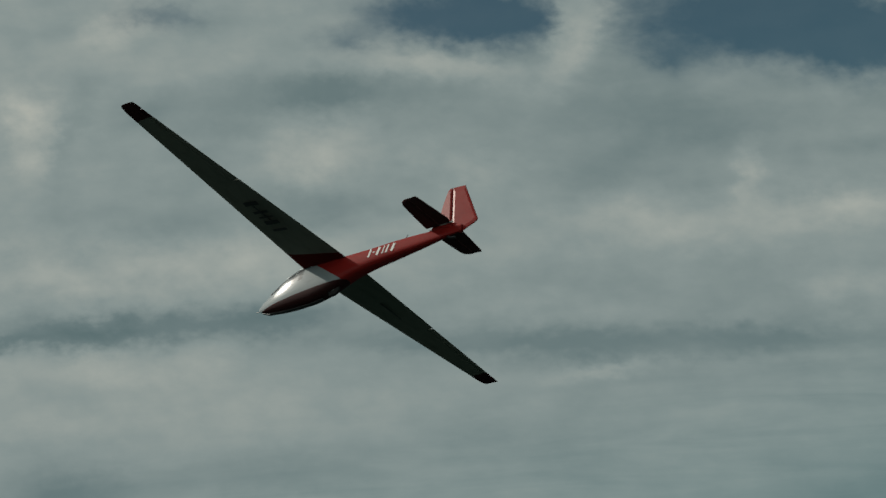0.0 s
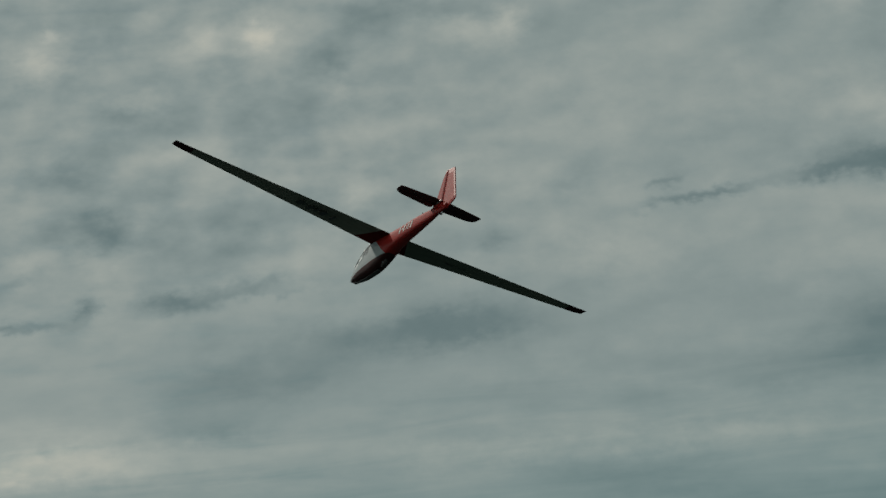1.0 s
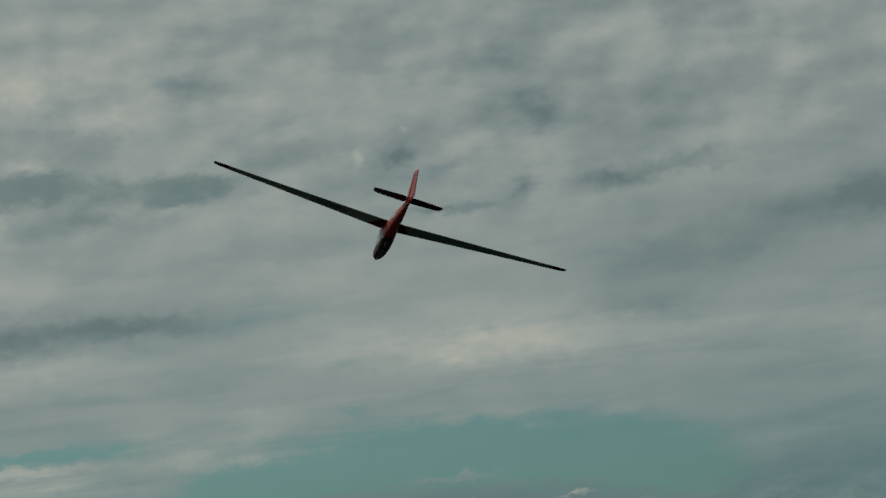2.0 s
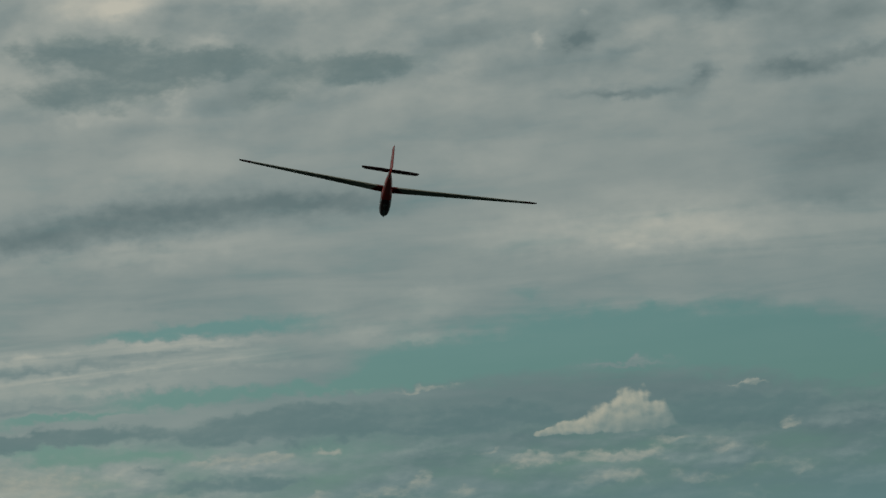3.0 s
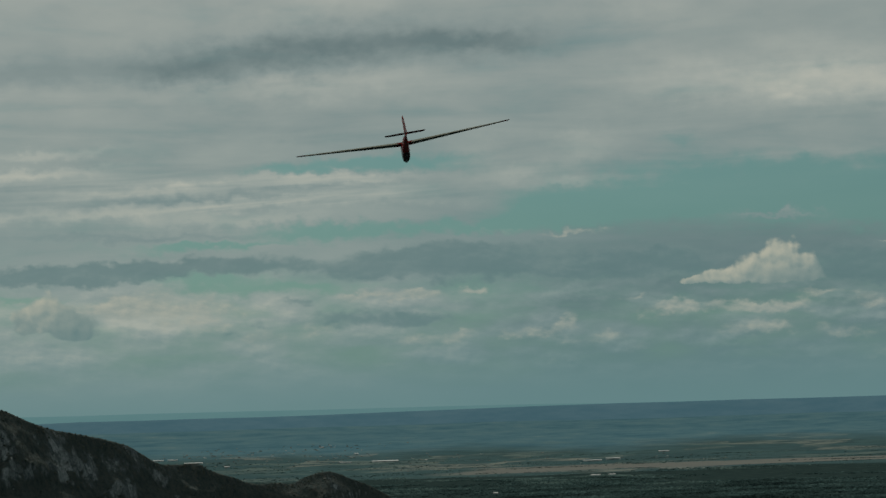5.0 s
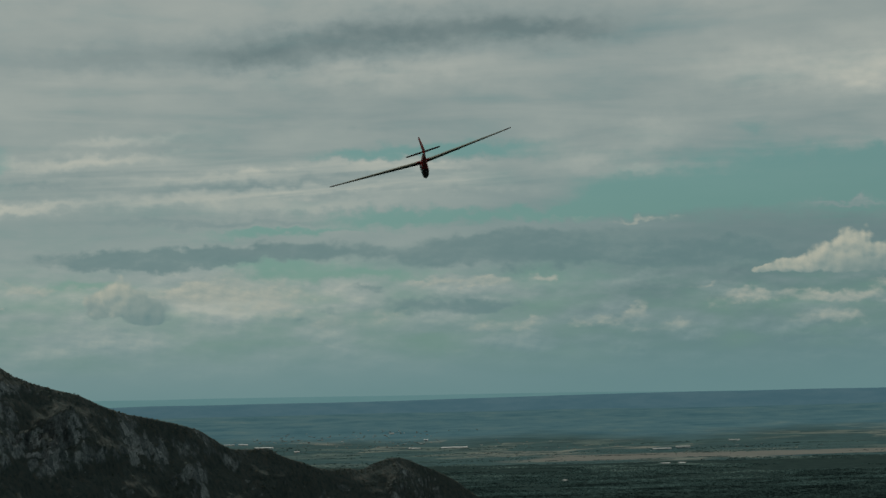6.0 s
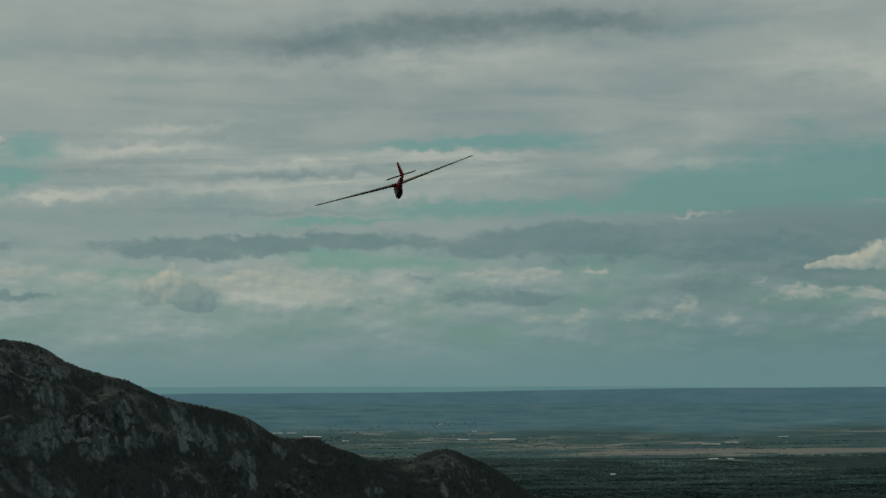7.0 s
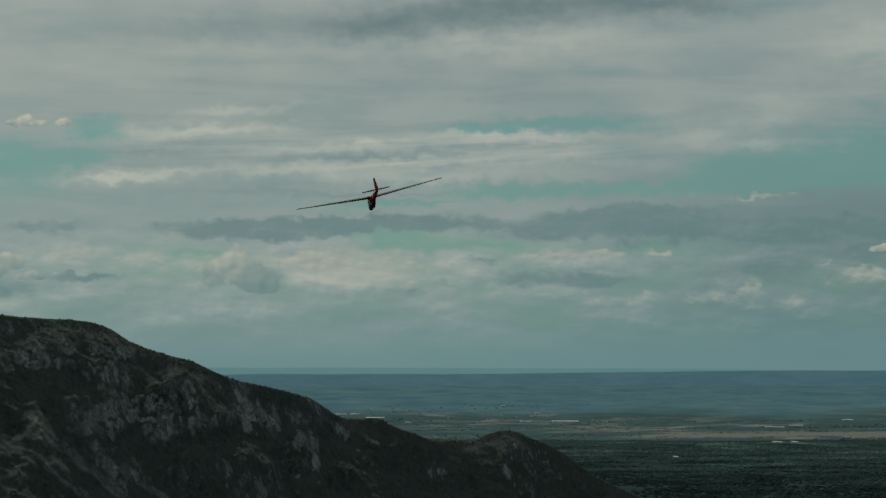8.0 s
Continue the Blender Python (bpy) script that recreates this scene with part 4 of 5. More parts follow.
# ---- plants, stones and houses ----
def leaf_material(name, dark, mid, pale, stand=0.15, size=0.02, far=False):
    """Leaf or stone with a tone for each clump and a slower change from stand to stand."""
    m, t, b = material(name, 1.0, gloss=0.0)
    g = t.nodes.new("ShaderNodeNewGeometry")
    c = object_coord(t)
    grain = noise_node(t, c, 1.2, 4, 0.7)
    tone = math_node(t, "MULTIPLY_ADD", g.outputs["Random Per Island"], 0.55 - stand, math_node(t, "MULTIPLY", grain, 0.35))
    tone = math_node(t, "MULTIPLY_ADD", math_node(t, "SUBTRACT", noise_node(t, c, size, 5, 0.65), 0.5), 6.0 * stand, math_node(t, "ADD", tone, 0.15))
    if far:                                                 # haze put into the tone: woods dark close by, paler with distance
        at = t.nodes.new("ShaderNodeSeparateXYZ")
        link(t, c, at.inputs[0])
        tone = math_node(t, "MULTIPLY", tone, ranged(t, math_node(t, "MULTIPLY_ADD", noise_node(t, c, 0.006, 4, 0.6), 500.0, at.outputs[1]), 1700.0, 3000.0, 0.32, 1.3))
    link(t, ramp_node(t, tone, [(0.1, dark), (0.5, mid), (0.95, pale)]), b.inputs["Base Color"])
    return m


scrub_leaf = leaf_material("scrub_leaf", (0.040, 0.055, 0.050), (0.072, 0.088, 0.076), (0.13, 0.116, 0.090))
hazed_wood_leaf = leaf_material("hazed_wood_leaf", (0.012, 0.022, 0.022), (0.056, 0.096, 0.093), (0.13, 0.19, 0.175), 0.4, 0.010, True)
stone_face = leaf_material("stone_face", (0.08, 0.09, 0.092), (0.13, 0.143, 0.143), (0.21, 0.222, 0.22))

ICO = bmesh.new()
bmesh.ops.create_icosphere(ICO, subdivisions=1, radius=1.0)
ICO_V = np.array([v.co[:] for v in ICO.verts])
ICO_F = np.array([[v.index for v in f.verts] for f in ICO.faces])
ICO.free()


def clumps(name, places, mat, label, category, jag=0.35, flat=False):
    """Many small ragged clumps in one mesh: places are (x, y, z, radius, height)."""
    rng = np.random.default_rng(len(places))
    n, k = len(places), len(ICO_V)
    p = np.array(places)
    r = 1.0 + jag * (rng.random((n, k, 1)) - 0.5) * 2
    spin = rng.random(n) * 6.28
    c, s_ = np.cos(spin)[:, None], np.sin(spin)[:, None]
    v = ICO_V[None] * r
    x = v[..., 0] * c - v[..., 1] * s_
    y = v[..., 0] * s_ + v[..., 1] * c
    verts = np.stack([p[:, 0:1] + x * p[:, 3:4], p[:, 1:2] + y * p[:, 3:4], p[:, 2:3] + v[..., 2] * p[:, 4:5]], -1).reshape(-1, 3)
    faces = (ICO_F[None] + (np.arange(n) * k)[:, None, None]).reshape(-1, 3)
    me = bpy.data.meshes.new(name)
    me.from_pydata(verts.tolist(), [], faces.tolist())
    me.polygons.foreach_set("use_smooth", [not flat] * len(me.polygons))
    return tagged(part(name, me, mat), label, category, kind="stuff")


def build_scrub():
    rng = random.Random(5)
    bushes, stones = [], []
    for _ in range(5200):
        a = rng.uniform(-14.5, 7.5)
        w = -rng.random() ** 1.2 * 110 + 1.5
        if noise.noise((a * 1.3, w * 0.06, 4.0)) + rng.uniform(-0.5, 0.5) < 0.0:
            continue
        x, y, z = hill_point(a, w)
        r = rng.uniform(0.15, 0.45)
        for _ in range(3):
            bushes.append((x + rng.uniform(-1.2, 1.2) * r, y + rng.uniform(-1, 1) * r, z + r * rng.uniform(0.0, 0.35), r * rng.uniform(0.6, 1.2), r * rng.uniform(0.5, 0.9)))
    for _ in range(1400):                                   # a ragged fringe along the crest
        a, w = rng.uniform(-14.5, 4.0), rng.uniform(-4, 2)
        if noise.noise((a * 2.5, 0.0, 3.0)) < -0.15:
            continue
        x, y, z = hill_point(a, w)
        r = rng.uniform(0.10, 0.32)
        bushes.append((x, y, z + 0.1, r * 1.3, r))
    for _ in range(900):
        a, w = rng.uniform(-14.5, 7.0), -rng.random() * 95 - 4
        if noise.noise((a * 0.8, w * 0.045, 9.0)) < 0.15:
            continue
        x, y, z = hill_point(a, w)
        r = rng.uniform(0.15, 0.45)
        stones.append((x, y, z - r * 0.3, r * 1.6, r * rng.uniform(0.7, 1.6)))
    for _ in range(60):                                     # upright fins on the last knoll
        a, w = rng.uniform(1.75, 2.9), -rng.uniform(4, 30)
        x, y, z = hill_point(a, w)
        r = rng.uniform(0.25, 0.6)
        stones.append((x, y, z, r, r * rng.uniform(2.5, 4.5)))
    clumps("scrub", bushes, scrub_leaf, "low dark evergreen scrub on the hillside", "scrub", 0.5)
    clumps("outcrops", stones, stone_face, "grey limestone blocks on the hillside", "rocks", 0.5, True)


build_scrub()


def build_woods():
    rng = random.Random(8)
    trees = []
    while len(trees) < 62000:
        r = 1380 + 1700 * rng.random() ** 0.8
        a = rng.uniform(-4, 21)
        x, y = r * math.sin(radians(a)), r * math.cos(radians(a))
        if r > 2350 and noise.noise((x * 0.006, y * 0.006, 2.0)) * 1.3 + rng.uniform(-0.25, 0.25) < (r - 2550) / 520:
            continue
        if noise.noise((x * 0.012, y * 0.012, 6.0)) + rng.uniform(-0.35, 0.35) < -0.28:
            continue
        q = rng.uniform(0.6, 1.2) * (1.5 if rng.random() < 0.15 else 1.0)
        trees.append((x, y, ground_height(x, y) + q * 0.15, q * rng.uniform(1.1, 2.0), q * rng.uniform(0.28, 0.55)))
    for k in range(150):                                   # groves and hedges between the fields
        r0, a0 = 2800 + 780 * rng.random() ** 1.2, rng.uniform(-7, 21)
        if 2880 < r0 < 3160 and a0 > 5 and k % 4:            # the stubble field lies open
            continue
        x0, y0 = r0 * math.sin(radians(a0)), r0 * math.cos(radians(a0))
        length, depth, turn = rng.uniform(20, 170), rng.uniform(4, 34), rng.uniform(-0.15, 0.15)
        for i in range(int(length * 0.55)):
            dx = rng.gauss(0, 0.4) * length
            x, y = x0 + dx, y0 + dx * turn + rng.gauss(0, depth * 0.5)
            q = rng.uniform(0.5, 1.2)
            trees.append((x, y, ground_height(x, y) + q * 0.15, q * rng.uniform(1.2, 2.4), q * rng.uniform(0.3, 0.6)))
    clumps("woods", trees, hazed_wood_leaf, "dark evergreen woods and hedges on the plain", "woods", 0.45)


build_woods()

shed_wall = paint("shed_wall", (0.40, 0.42, 0.42), 0.8, 0.0)
shed_roof = paint("shed_roof", (0.36, 0.38, 0.38), 0.8, 0.0)
door_paint = paint("door_paint", (0.12, 0.14, 0.15), 0.6, 0.0)


def build_shed(bearing, away, length, depth, height, label):
    """A long low farm or works building with a shallow gabled roof."""
    x, y = away * math.sin(radians(bearing)), away * math.cos(radians(bearing))
    root = tagged(new("shed"), label, "building", "sheds on the plain")
    root.location = (x, y, ground_height(x, y) - 0.4)
    part("wall", box_mesh("wall", length, depth, height, (0, 0, height / 2)), shed_wall, root)
    rise = depth * 0.06
    ridge = [[(ex, -depth / 2 - 0.6, height), (ex, 0, height + rise), (ex, depth / 2 + 0.6, height), (ex, depth / 2 + 0.6, height + 0.3), (ex, 0, height + rise + 0.3), (ex, -depth / 2 - 0.6, height + 0.3)]
             for ex in (-length / 2 - 0.5, length / 2 + 0.5)]
    part("roof", loft("roof", ridge, smooth=False), shed_roof, root, "pale metal roof")
    for k in range(max(1, int(length / 14))):
        dx = -length / 2 + (k + 0.5) * length / max(1, int(length / 14))
        part("door", box_mesh("door", 3.6, 0.12, height * 0.7, (dx, -depth / 2 - 0.06, height * 0.35)), door_paint, root)


build_shed(3.34, 3502, 43, 15, 1.5, "long white farm building among fields on the plain")
build_shed(2.26, 3502, 19, 9, 1.2, "long white farm building among fields on the plain")
build_shed(9.01, 3362, 29, 10, 1.6, "long white farm building among fields on the plain")
build_shed(9.57, 3396, 22, 9, 2.3, "long white farm building among fields on the plain")
build_shed(9.08, 2720, 11, 9, 1.2, "long white farm building among fields on the plain")
build_shed(9.53, 2724, 7, 9, 1.2, "long white farm building among fields on the plain")
build_shed(-2.80, 3688, 18, 9, 1.4, "long white farm building among fields on the plain")
build_shed(-2.42, 3688, 16, 9, 1.4, "long white farm building among fields on the plain")
build_shed(-1.86, 3596, 31, 11, 1.4, "long white farm building among fields on the plain")
build_shed(-0.96, 3474, 9, 9, 1.4, "long white farm building among fields on the plain")
build_shed(10.95, 3550, 17, 9, 1.4, "long white farm building among fields on the plain")
build_shed(2.57, 3716, 7, 9, 1.5, "long white farm building among fields on the plain")
build_shed(1.64, 3906, 8, 9, 1.5, "long white farm building among fields on the plain")
build_shed(6.34, 2258, 4, 9, 1.2, "long white farm building among fields on the plain")


def build_village():
    """Small pale houses with gabled roofs, scattered over the plain and thick in the towns."""
    rng = random.Random(21)
    verts, faces = [], []
    towns = ((-1.2, 3760, 1.9, 150), (1.6, 3640, 1.6, 110), (0.6, 3900, 2.6, 140), (4.0, 3560, 2.2, 40), (7.0, 3480, 2.6, 36), (10.5, 3420, 1.8, 36), (5.5, 3150, 3.0, 16), (-1.5, 3420, 1.2, 24))
    for bearing, away, spread, count in towns:
        for _ in range(count // 2):
            a, r = radians(bearing + rng.gauss(0, spread * 0.6)), away + rng.gauss(0, 70)
            x, y = r * math.sin(a), r * math.cos(a)
            lx, ly, hz = rng.uniform(0.8, 2.4), rng.uniform(0.8, 1.8), rng.uniform(0.3, 0.6)
            turn, z, k = rng.uniform(-0.5, 0.5), ground_height(x, y) - 0.3, len(verts)
            c, q = math.cos(turn), math.sin(turn)
            for px, py, pz in ((-1, -1, 0), (1, -1, 0), (1, 1, 0), (-1, 1, 0), (-1, -1, 1), (1, -1, 1), (1, 1, 1), (-1, 1, 1), (-1, 0, 1.45), (1, 0, 1.45)):
                verts.append((x + px * lx * c - py * ly * q, y + px * lx * q + py * ly * c, z + 0.3 + pz * hz - (0.3 if pz == 0 else 0)))
            for f in ((0, 1, 5, 4), (1, 2, 6, 9, 5), (2, 3, 7, 6), (3, 0, 4, 8, 7), (4, 5, 9, 8), (6, 7, 8, 9)):
                faces.append(tuple(k + i for i in f))
    m, t, b = material("house_walls", 0.9, gloss=0.0)
    g = t.nodes.new("ShaderNodeNewGeometry")
    link(t, ramp_node(t, g.outputs["Random Per Island"], [(0.0, (0.10, 0.11, 0.11)), (0.5, (0.15, 0.145, 0.13)), (0.85, (0.22, 0.21, 0.19)), (1.0, (0.42, 0.42, 0.40))]), b.inputs["Base Color"])
    tagged(part("village_houses", mesh_from("village_houses", verts, faces, False), m), "small pale houses of distant villages on the plain", "houses", kind="stuff")


build_village()


# ---- glider ----
STATIONS = [2.12, 2.0, 1.75, 1.4, 1.0, 0.5, 0.0, -0.6, -1.1, -1.7, -2.7, -3.6, -4.4, -4.8]
TOPS = [-1.04, -0.94, -0.79, -0.54, -0.28, -0.08, -0.06, -0.08, -0.08, -0.05, 0.02, 0.05, 0.07, 0.05]
BOTTOMS = [-1.13, -1.20, -1.26, -1.29, -1.30, -1.28, -1.23, -1.06, -0.83, -0.65, -0.48, -0.34, -0.20, -0.14]
WIDTHS = [0.03, 0.09, 0.16, 0.225, 0.265, 0.285, 0.285, 0.27, 0.245, 0.21, 0.17, 0.12, 0.065, 0.03]
XS = STATIONS[::-1]


def body_ring(x, n=36, grow=0.0):
    t, bo, w = (curve_at(x, XS, q[::-1]) for q in (TOPS, BOTTOMS, WIDTHS))
    zc, hz = (t + bo) / 2, (t - bo) / 2
    pts = []
    for k in range(n):
        a = 2 * math.pi * k / n
        c, s = math.cos(a), math.sin(a)
        e = 0.64
        pts.append((x, (w + grow) * math.copysign(abs(c) ** e, c), zc + (hz + grow) * math.copysign(abs(s) ** e, s)))
    return pts


def aerofoil(y, z, le, te, thick, n=14, cut=1.0):
    """A closed wing section from the leading edge to cut of the chord."""
    ch = le - te
    up, lo = [], []
    for i in range(n + 1):
        u = cut * (1 - math.cos(math.pi * i / n)) / 2
        th = 5 * thick * (0.2969 * math.sqrt(u) - 0.126 * u - 0.3516 * u * u + 0.2843 * u ** 3 - 0.1036 * u ** 4)
        cam_z = 0.03 * 4 * u * (1 - u)
        up.append((le - u * ch, y, z + ch * (cam_z + th)))
        lo.append((le - u * ch, y, z + ch * (cam_z - th * 0.75)))
    return up + lo[:0:-1]


def wing_edges(y):
    """Leading edge, trailing edge and height of the wing y metres out."""
    u = (y - 0.2) / 7.3
    return 0.56 - 0.14 * u, -1.0 + 0.90 * u, -0.19 + 0.46 * u


def build_wing(side, parent):
    rings = []
    outs = [0.12, 0.25, 0.6, 1.2, 2.0, 3.0, 3.985, 3.99, 5.0, 6.0, 6.8, 7.2, 7.205, 7.3, 7.4, 7.46, 7.5]
    for y in outs:
        le, te, z = wing_edges(y)
        cut = 0.77 if 3.988 < y < 7.202 else 1.0
        if y > 7.2:
            k = 1 - math.sqrt(max(0.0, 1 - ((y - 7.2) / 0.305) ** 2))
            le -= 0.20 * k * (le - te)
            te += 0.06 * k * (le - te)
        th = 0.185 - 0.055 * y / 7.5
        if y > 7.3:
            th *= 1 - 0.75 * (y - 7.3) / 0.2
        rings.append([(p[0], side * p[1], p[2]) for p in aerofoil(y, z, le, te, th, cut=cut)])
    wing = part("wing", loft("wing", rings), cloth_paint, parent, "pale doped cloth wing with dark red tip")
    ail = []
    for y in (4.02, 5.0, 6.0, 7.17):
        le, te, z = wing_edges(y)
        ch = le - te
        x0, x1 = le - 0.778 * ch, te
        drop = -0.012
        hh = 0.022 * ch
        ail.append([(x0, side * y, z + 0.022 + hh * 1.1), (x0 - 0.02, side * y, z + 0.022), (x0, side * y, z + 0.022 - hh), (x1, side * y, z + drop - 0.004), (x1, side * y, z + drop + 0.004)])
    part("aileron", loft("aileron", ail, smooth=False), cloth_paint, wing)
    part("air_brake", box_mesh("air_brake", 0.05, 0.9, 0.006, (-0.18, side * 2.6, wing_edges(2.6)[2] - 0.078), 0.002), black_paint, wing)
    return wing


def marks_under_wing(parent):
    """Five dark strokes under the port wing, where its marks cannot be told."""
    for k, y in enumerate((1.95, 2.28, 2.52, 2.74, 3.12)):
        le, te, z = wing_edges(y)
        w = (0.10, 0.16, 0.06, 0.10, 0.16)[k]
        ob = part("mark", box_mesh("mark", 0.44, w, 0.006, (0, 0, 0), 0.002), black_paint, parent, "dark painted mark")
        ob.location, ob.rotation_euler = (-0.17, y, z - 0.066 * (le - te) - 0.004), (radians(3.6), 0, radians(8))


def slab(name, outline, thick, axis):
    """A thin tail surface with a rounded rim: outline in its plane, thinner towards the edge."""
    bm = bmesh.new()
    cx = sum(p[0] for p in outline) / len(outline)
    cy = sum(p[1] for p in outline) / len(outline)
    rings = []
    for k, d in ((1.0, 0.12), (0.965, 0.55), (0.8, 0.95)):
        for sgn in (1, -1):
            row = []
            for p in outline:
                a, b = cx + (p[0] - cx) * k, cy + (p[1] - cy) * k
                h = sgn * d * thick / 2
                row.append(bm.verts.new((a, h, b) if axis == "y" else (a, b, h)))
            rings.append((k, sgn, row))
    n = len(outline)
    up = [r for r in rings if r[1] > 0]
    dn = [r for r in rings if r[1] < 0]
    for seq in (up, dn):
        for r0, r1 in zip(seq[:-1], seq[1:]):
            for i in range(n):
                bm.faces.new((r0[2][i], r0[2][(i + 1) % n], r1[2][(i + 1) % n], r1[2][i]))
        bm.faces.new(seq[-1][2])
    for i in range(n):
        bm.faces.new((up[0][2][i], up[0][2][(i + 1) % n], dn[0][2][(i + 1) % n], dn[0][2][i]))
    bmesh.ops.recalc_face_normals(bm, faces=bm.faces)
    me = bpy.data.meshes.new(name)
    bm.to_mesh(me)
    bm.free()
    return me


def tube_mesh(name, pts, r, n=8):
    rings = []
    for i, p in enumerate(pts):
        q0, q1 = Vector(pts[max(0, i - 1)]), Vector(pts[min(len(pts) - 1, i + 1)])
        d = (q1 - q0).normalized()
        a = d.orthogonal().normalized()
        b = d.cross(a)
        rings.append([tuple(Vector(p) + r * (math.cos(2 * math.pi * k / n) * a + math.sin(2 * math.pi * k / n) * b)) for k in range(n)])
    return loft(name, rings)


def build_glider():
    root = tagged(new("glider"), "red and white sailplane with long pale wings in flight", "glider")
    xs = [2.12 - 6.92 * i / 90 for i in range(91)]
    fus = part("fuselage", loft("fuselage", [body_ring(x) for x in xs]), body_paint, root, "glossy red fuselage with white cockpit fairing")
    # canopy: a clear shell over the front of the body
    rings = []
    for i in range(25):
        x = 1.62 - 1.42 * i / 24
        full = body_ring(x, 72, 0.012 * math.sin(math.pi * i / 24) + 0.004)
        rings.append(full[6:31])
    canopy = part("canopy", fixed_normals(mesh_from("canopy", [p for r in rings for p in r], grid_faces(25, 25))), glass, root, "clear cockpit canopy with bright reflections")
    canopy.visible_shadow = False
    for x in (1.62, 0.95, 0.20):
        pts = body_ring(x, 72, 0.010)[6:31]
        part("canopy_frame", tube_mesh("canopy_frame", pts, 0.016), white_paint, canopy)
    for k in (6, 30):
        part("canopy_rail", tube_mesh("canopy_rail", [body_ring(1.62 - 1.42 * i / 16, 72, 0.008)[k] for i in range(17)], 0.010), black_paint, canopy)
    left = build_wing(1, root)
    build_wing(-1, root)
    marks_under_wing(left)
    for side in (1, -1):
        out = [(-3.60, 0.05), (-3.66, 0.6), (-3.74, 1.2), (-3.80, 1.31), (-3.92, 1.37), (-4.04, 1.38), (-4.04, 0.05)]
        half = part("tailplane", slab("tailplane", [(a, side * b) for a, b in out], 0.09, "z"), shaded_red_paint, root, "red tailplane half, coloured near-black for its shaded underside")
        half.location = (0, 0, 0.17)
        ev = [(-4.06, 0.07), (-4.06, 1.38), (-4.30, 1.39), (-4.33, 1.33), (-4.47, 0.22), (-4.40, 0.07)]
        part("elevator", slab("elevator", [(a, side * b) for a, b in ev], 0.05, "z"), shaded_red_paint, half)
        part("root_fairing", loft("root_fairing", [[(x, side * (0.05 + w * math.cos(q)), 0.02 + w * 0.8 * math.sin(q)) for q in [2 * math.pi * k / 10 for k in range(10)]]
             for x, w in ((-3.85, 0.004), (-3.98, 0.035), (-4.2, 0.05), (-4.42, 0.03), (-4.5, 0.004))]), white_paint, half, "small white root fairing")
    fin = part("fin", slab("fin", [(-3.72, -0.02), (-3.93, 0.25), (-3.99, 0.9), (-4.05, 1.25), (-4.10, 1.32), (-4.17, 1.32), (-4.44, -0.02)], 0.10, "y"), red_paint, root, "red fin")
    rudder = part("rudder", slab("rudder", [(-4.19, 1.32), (-4.57, 1.33), (-5.22, 0.17), (-5.16, 0.09), (-4.74, -0.16), (-4.47, -0.1)], 0.06, "y"), red_paint, fin, "broad red rudder")
    rudder.matrix_basis = Matrix.Translation((-4.3, 0, 0)) @ pose(0, 0, 0, 0, 0, 5) @ Matrix.Translation((4.3, 0, 0))      # turned a little to starboard
    # marks on both sides of the rear body, a stroke for each sign
    for side in (1, -1):
        for k, x in enumerate((-1.86, -2.0, -2.15, -2.32, -2.45, -2.64)):
            w, h = ((0.07, 0.24), (0.06, 0.04), (0.09, 0.24), (0.04, 0.24), (0.06, 0.24), (0.09, 0.24))[k]
            wd = curve_at(x, XS, WIDTHS[::-1])
            ob = part("mark", box_mesh("mark", w, 0.006, h, (0, 0, 0), 0.002), white_paint, fus, "white painted mark")
            ob.location, ob.rotation_euler = (x, side * (wd + 0.003), -0.27 + 0.02 * k * 0.4), (0, radians(-12), radians(side * 2.6))
    # wheel and skid
    wheel = part("wheel", loft("wheel", [[(-0.62 + r * math.cos(2 * math.pi * k / 20), y, -1.0 + r * math.sin(2 * math.pi * k / 20)) for k in range(20)]
                 for y, r in ((-0.06, 0.10), (-0.055, 0.17), (-0.03, 0.20), (0.03, 0.20), (0.055, 0.17), (0.06, 0.10))]), rubber, root, "small black landing wheel")
    part("hub", loft("hub", [[(-0.62 + r * math.cos(2 * math.pi * k / 12), y, -1.0 + r * math.sin(2 * math.pi * k / 12)) for k in range(12)] for y, r in ((-0.068, 0.07), (0.068, 0.07))]), steel, wheel)
    part("skid", loft("skid", [[(x, sy * 0.045, z + dz) for sy, dz in ((-1, 0), (1, 0), (1, 0.035), (-1, 0.035))]
         for x, z in ((1.98, -1.21), (1.7, -1.31), (1.2, -1.345), (0.6, -1.345), (0.1, -1.305), (-0.3, -1.25))], smooth=False), black_paint, root, "dark landing skid")
    part("tail_skid", tube_mesh("tail_skid", [(-4.35, 0, -0.2), (-4.5, 0, -0.27), (-4.62, 0, -0.29)], 0.03), black_paint, root)
    part("antenna", tube_mesh("antenna", [(-2.85, 0, 0.0), (-2.9, 0, 0.18)], 0.008), black_paint, root)
    part("pitot_tube", tube_mesh("pitot_tube", [(2.08, 0, -1.12), (2.24, 0, -1.13)], 0.012), steel, root)
    return root


glider = build_glider()


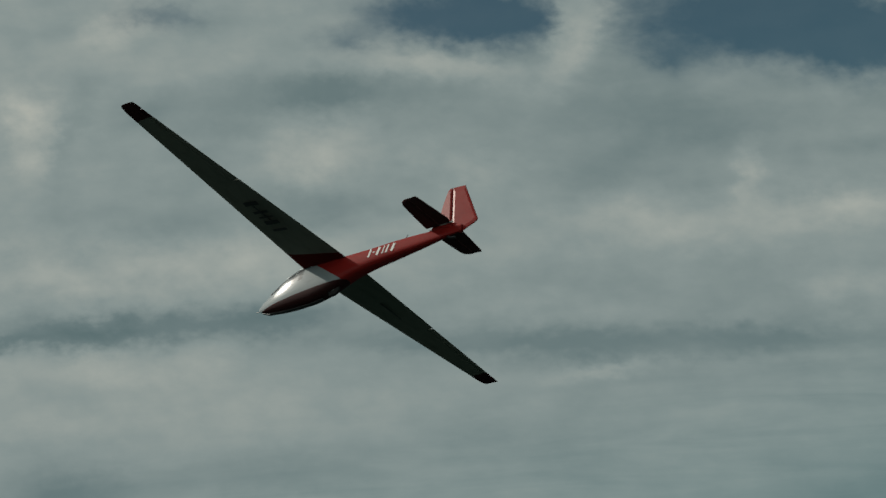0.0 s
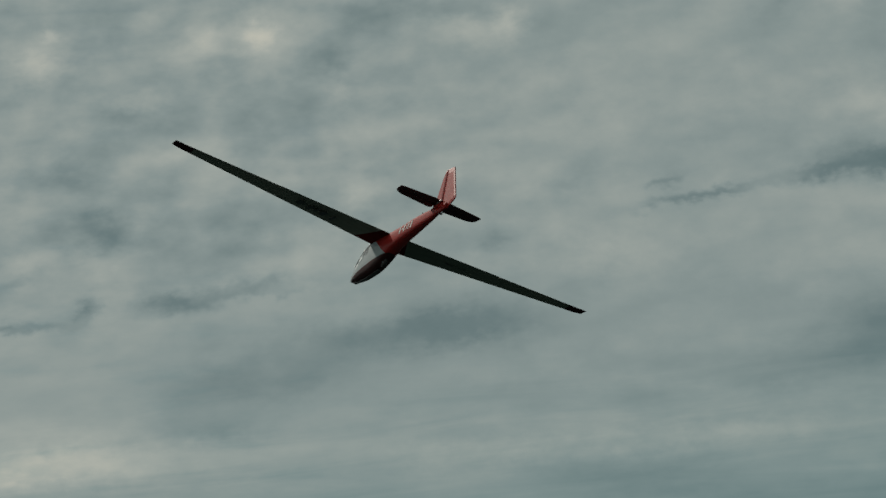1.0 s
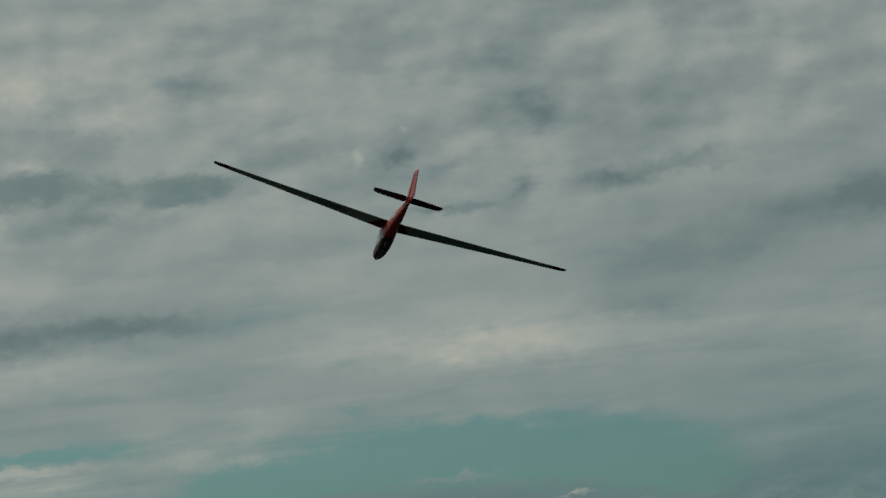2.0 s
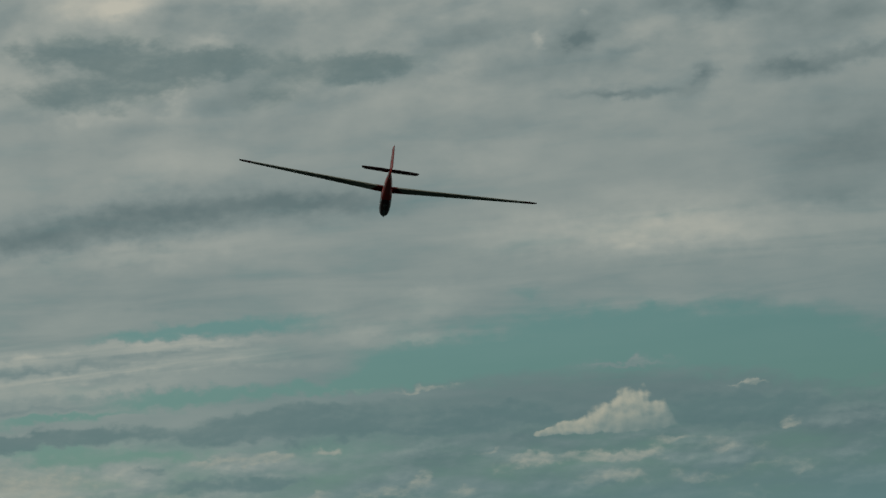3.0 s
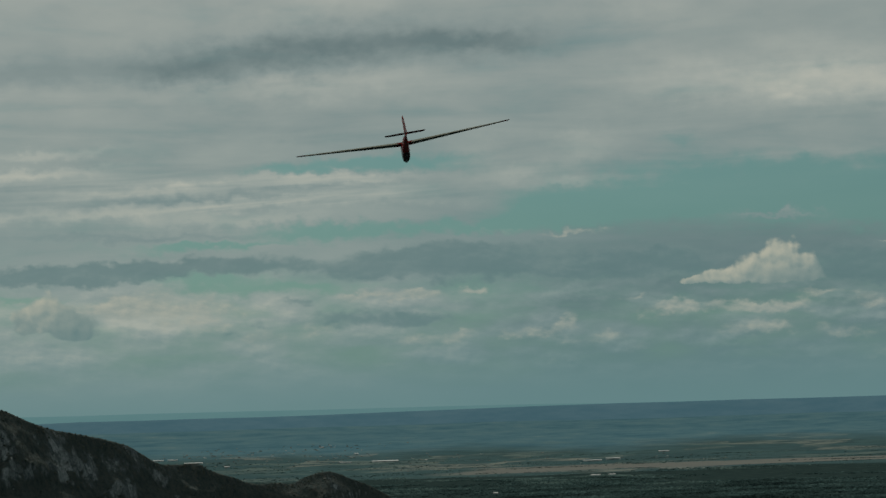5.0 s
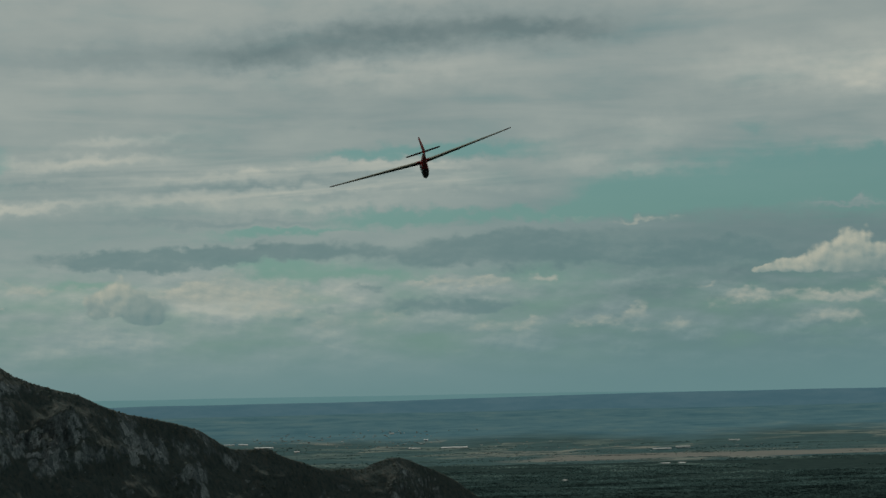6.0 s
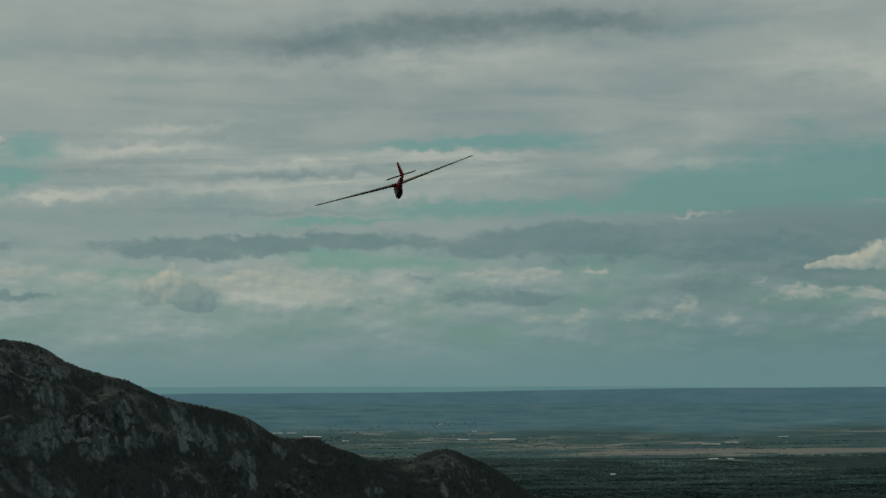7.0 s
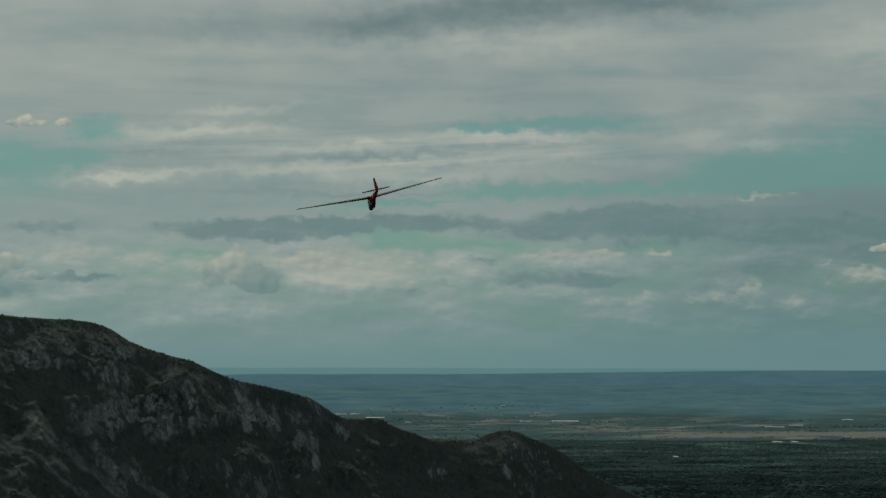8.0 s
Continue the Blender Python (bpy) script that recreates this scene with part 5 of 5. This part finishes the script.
# ---- movement ----
def motions():
    walk(glider, [
        (0.0, pose(39.961, 36.859, 105.610, 26.72, -6.39, 91.58)),
        (0.1, pose(37.779, 39.477, 106.302, 25.53, -5.65, 93.52)),
        (0.2, pose(36.714, 41.579, 106.394, 24.38, -4.88, 92.52)),
        (0.3, pose(35.734, 43.605, 106.639, 23.88, -3.97, 92.22)),
        (0.4, pose(34.281, 45.942, 106.848, 22.66, -3.68, 91.78)),
        (0.5, pose(33.526, 48.024, 106.778, 22.33, -3.21, 90.65)),
        (0.6, pose(32.165, 50.432, 106.873, 21.72, -3.07, 90.37)),
        (0.7, pose(31.556, 52.261, 107.074, 22.37, -2.60, 90.00)),
        (0.8, pose(30.244, 54.637, 107.300, 22.43, -2.70, 89.84)),
        (0.9, pose(29.424, 56.629, 107.309, 23.32, -2.84, 89.15)),
        (1.0, pose(28.286, 58.932, 107.602, 23.17, -3.40, 88.51)),
        (1.2, pose(25.683, 63.604, 108.101, 22.90, -3.11, 88.62)),
        (2.3, pose(17.471, 86.430, 109.745, 20.74, -2.55, 85.78)),
        (2.5, pose(16.465, 90.615, 109.947, 18.89, -2.18, 85.43)),
        (2.7, pose(15.342, 94.876, 110.118, 16.58, -2.25, 84.92)),
        (2.8, pose(14.969, 97.048, 110.097, 14.94, -3.03, 84.64)),
        (3.0, pose(14.348, 101.175, 110.274, 12.27, -2.03, 84.01)),
        (3.2, pose(13.633, 105.198, 110.334, 10.05, -1.43, 83.17)),
        (3.3, pose(13.459, 107.122, 110.335, 9.07, -1.62, 82.54)),
        (3.5, pose(12.909, 111.153, 110.332, 6.93, -1.20, 81.66)),
        (3.7, pose(12.160, 115.426, 110.284, 4.02, -1.83, 81.11)),
        (3.8, pose(11.960, 117.594, 110.313, 2.62, -1.91, 81.27)),
        (4.0, pose(11.827, 121.799, 110.337, -0.33, -2.08, 81.49)),
        (4.2, pose(11.404, 125.915, 110.217, -3.28, -2.44, 82.39)),
        (4.3, pose(11.093, 127.957, 110.329, -3.87, -2.00, 83.06)),
        (4.5, pose(11.183, 132.016, 110.342, -4.29, -1.04, 84.39)),
        (4.6, pose(11.148, 134.110, 110.323, -5.04, -1.11, 85.39)),
        (4.7, pose(10.828, 136.185, 110.413, -5.31, -1.18, 85.51)),
        (4.8, pose(10.600, 138.394, 110.187, -6.72, -1.99, 86.50)),
        (4.9, pose(10.387, 140.471, 110.190, -7.72, -2.14, 86.82)),
        (5.0, pose(10.237, 142.619, 110.047, -8.59, -1.62, 87.45)),
        (6.5, pose(4.812, 172.960, 110.180, -19.14, 0.33, 91.64)),
        (7.0, pose(1.470, 185.070, 109.997, -18.17, 1.47, 96.20)),
        (7.5, pose(-2.344, 194.861, 109.580, -14.24, 1.00, 98.11)),
        (8.0, pose(-7.193, 206.230, 108.952, -13.05, 1.51, 99.87)),
    ])


motions()
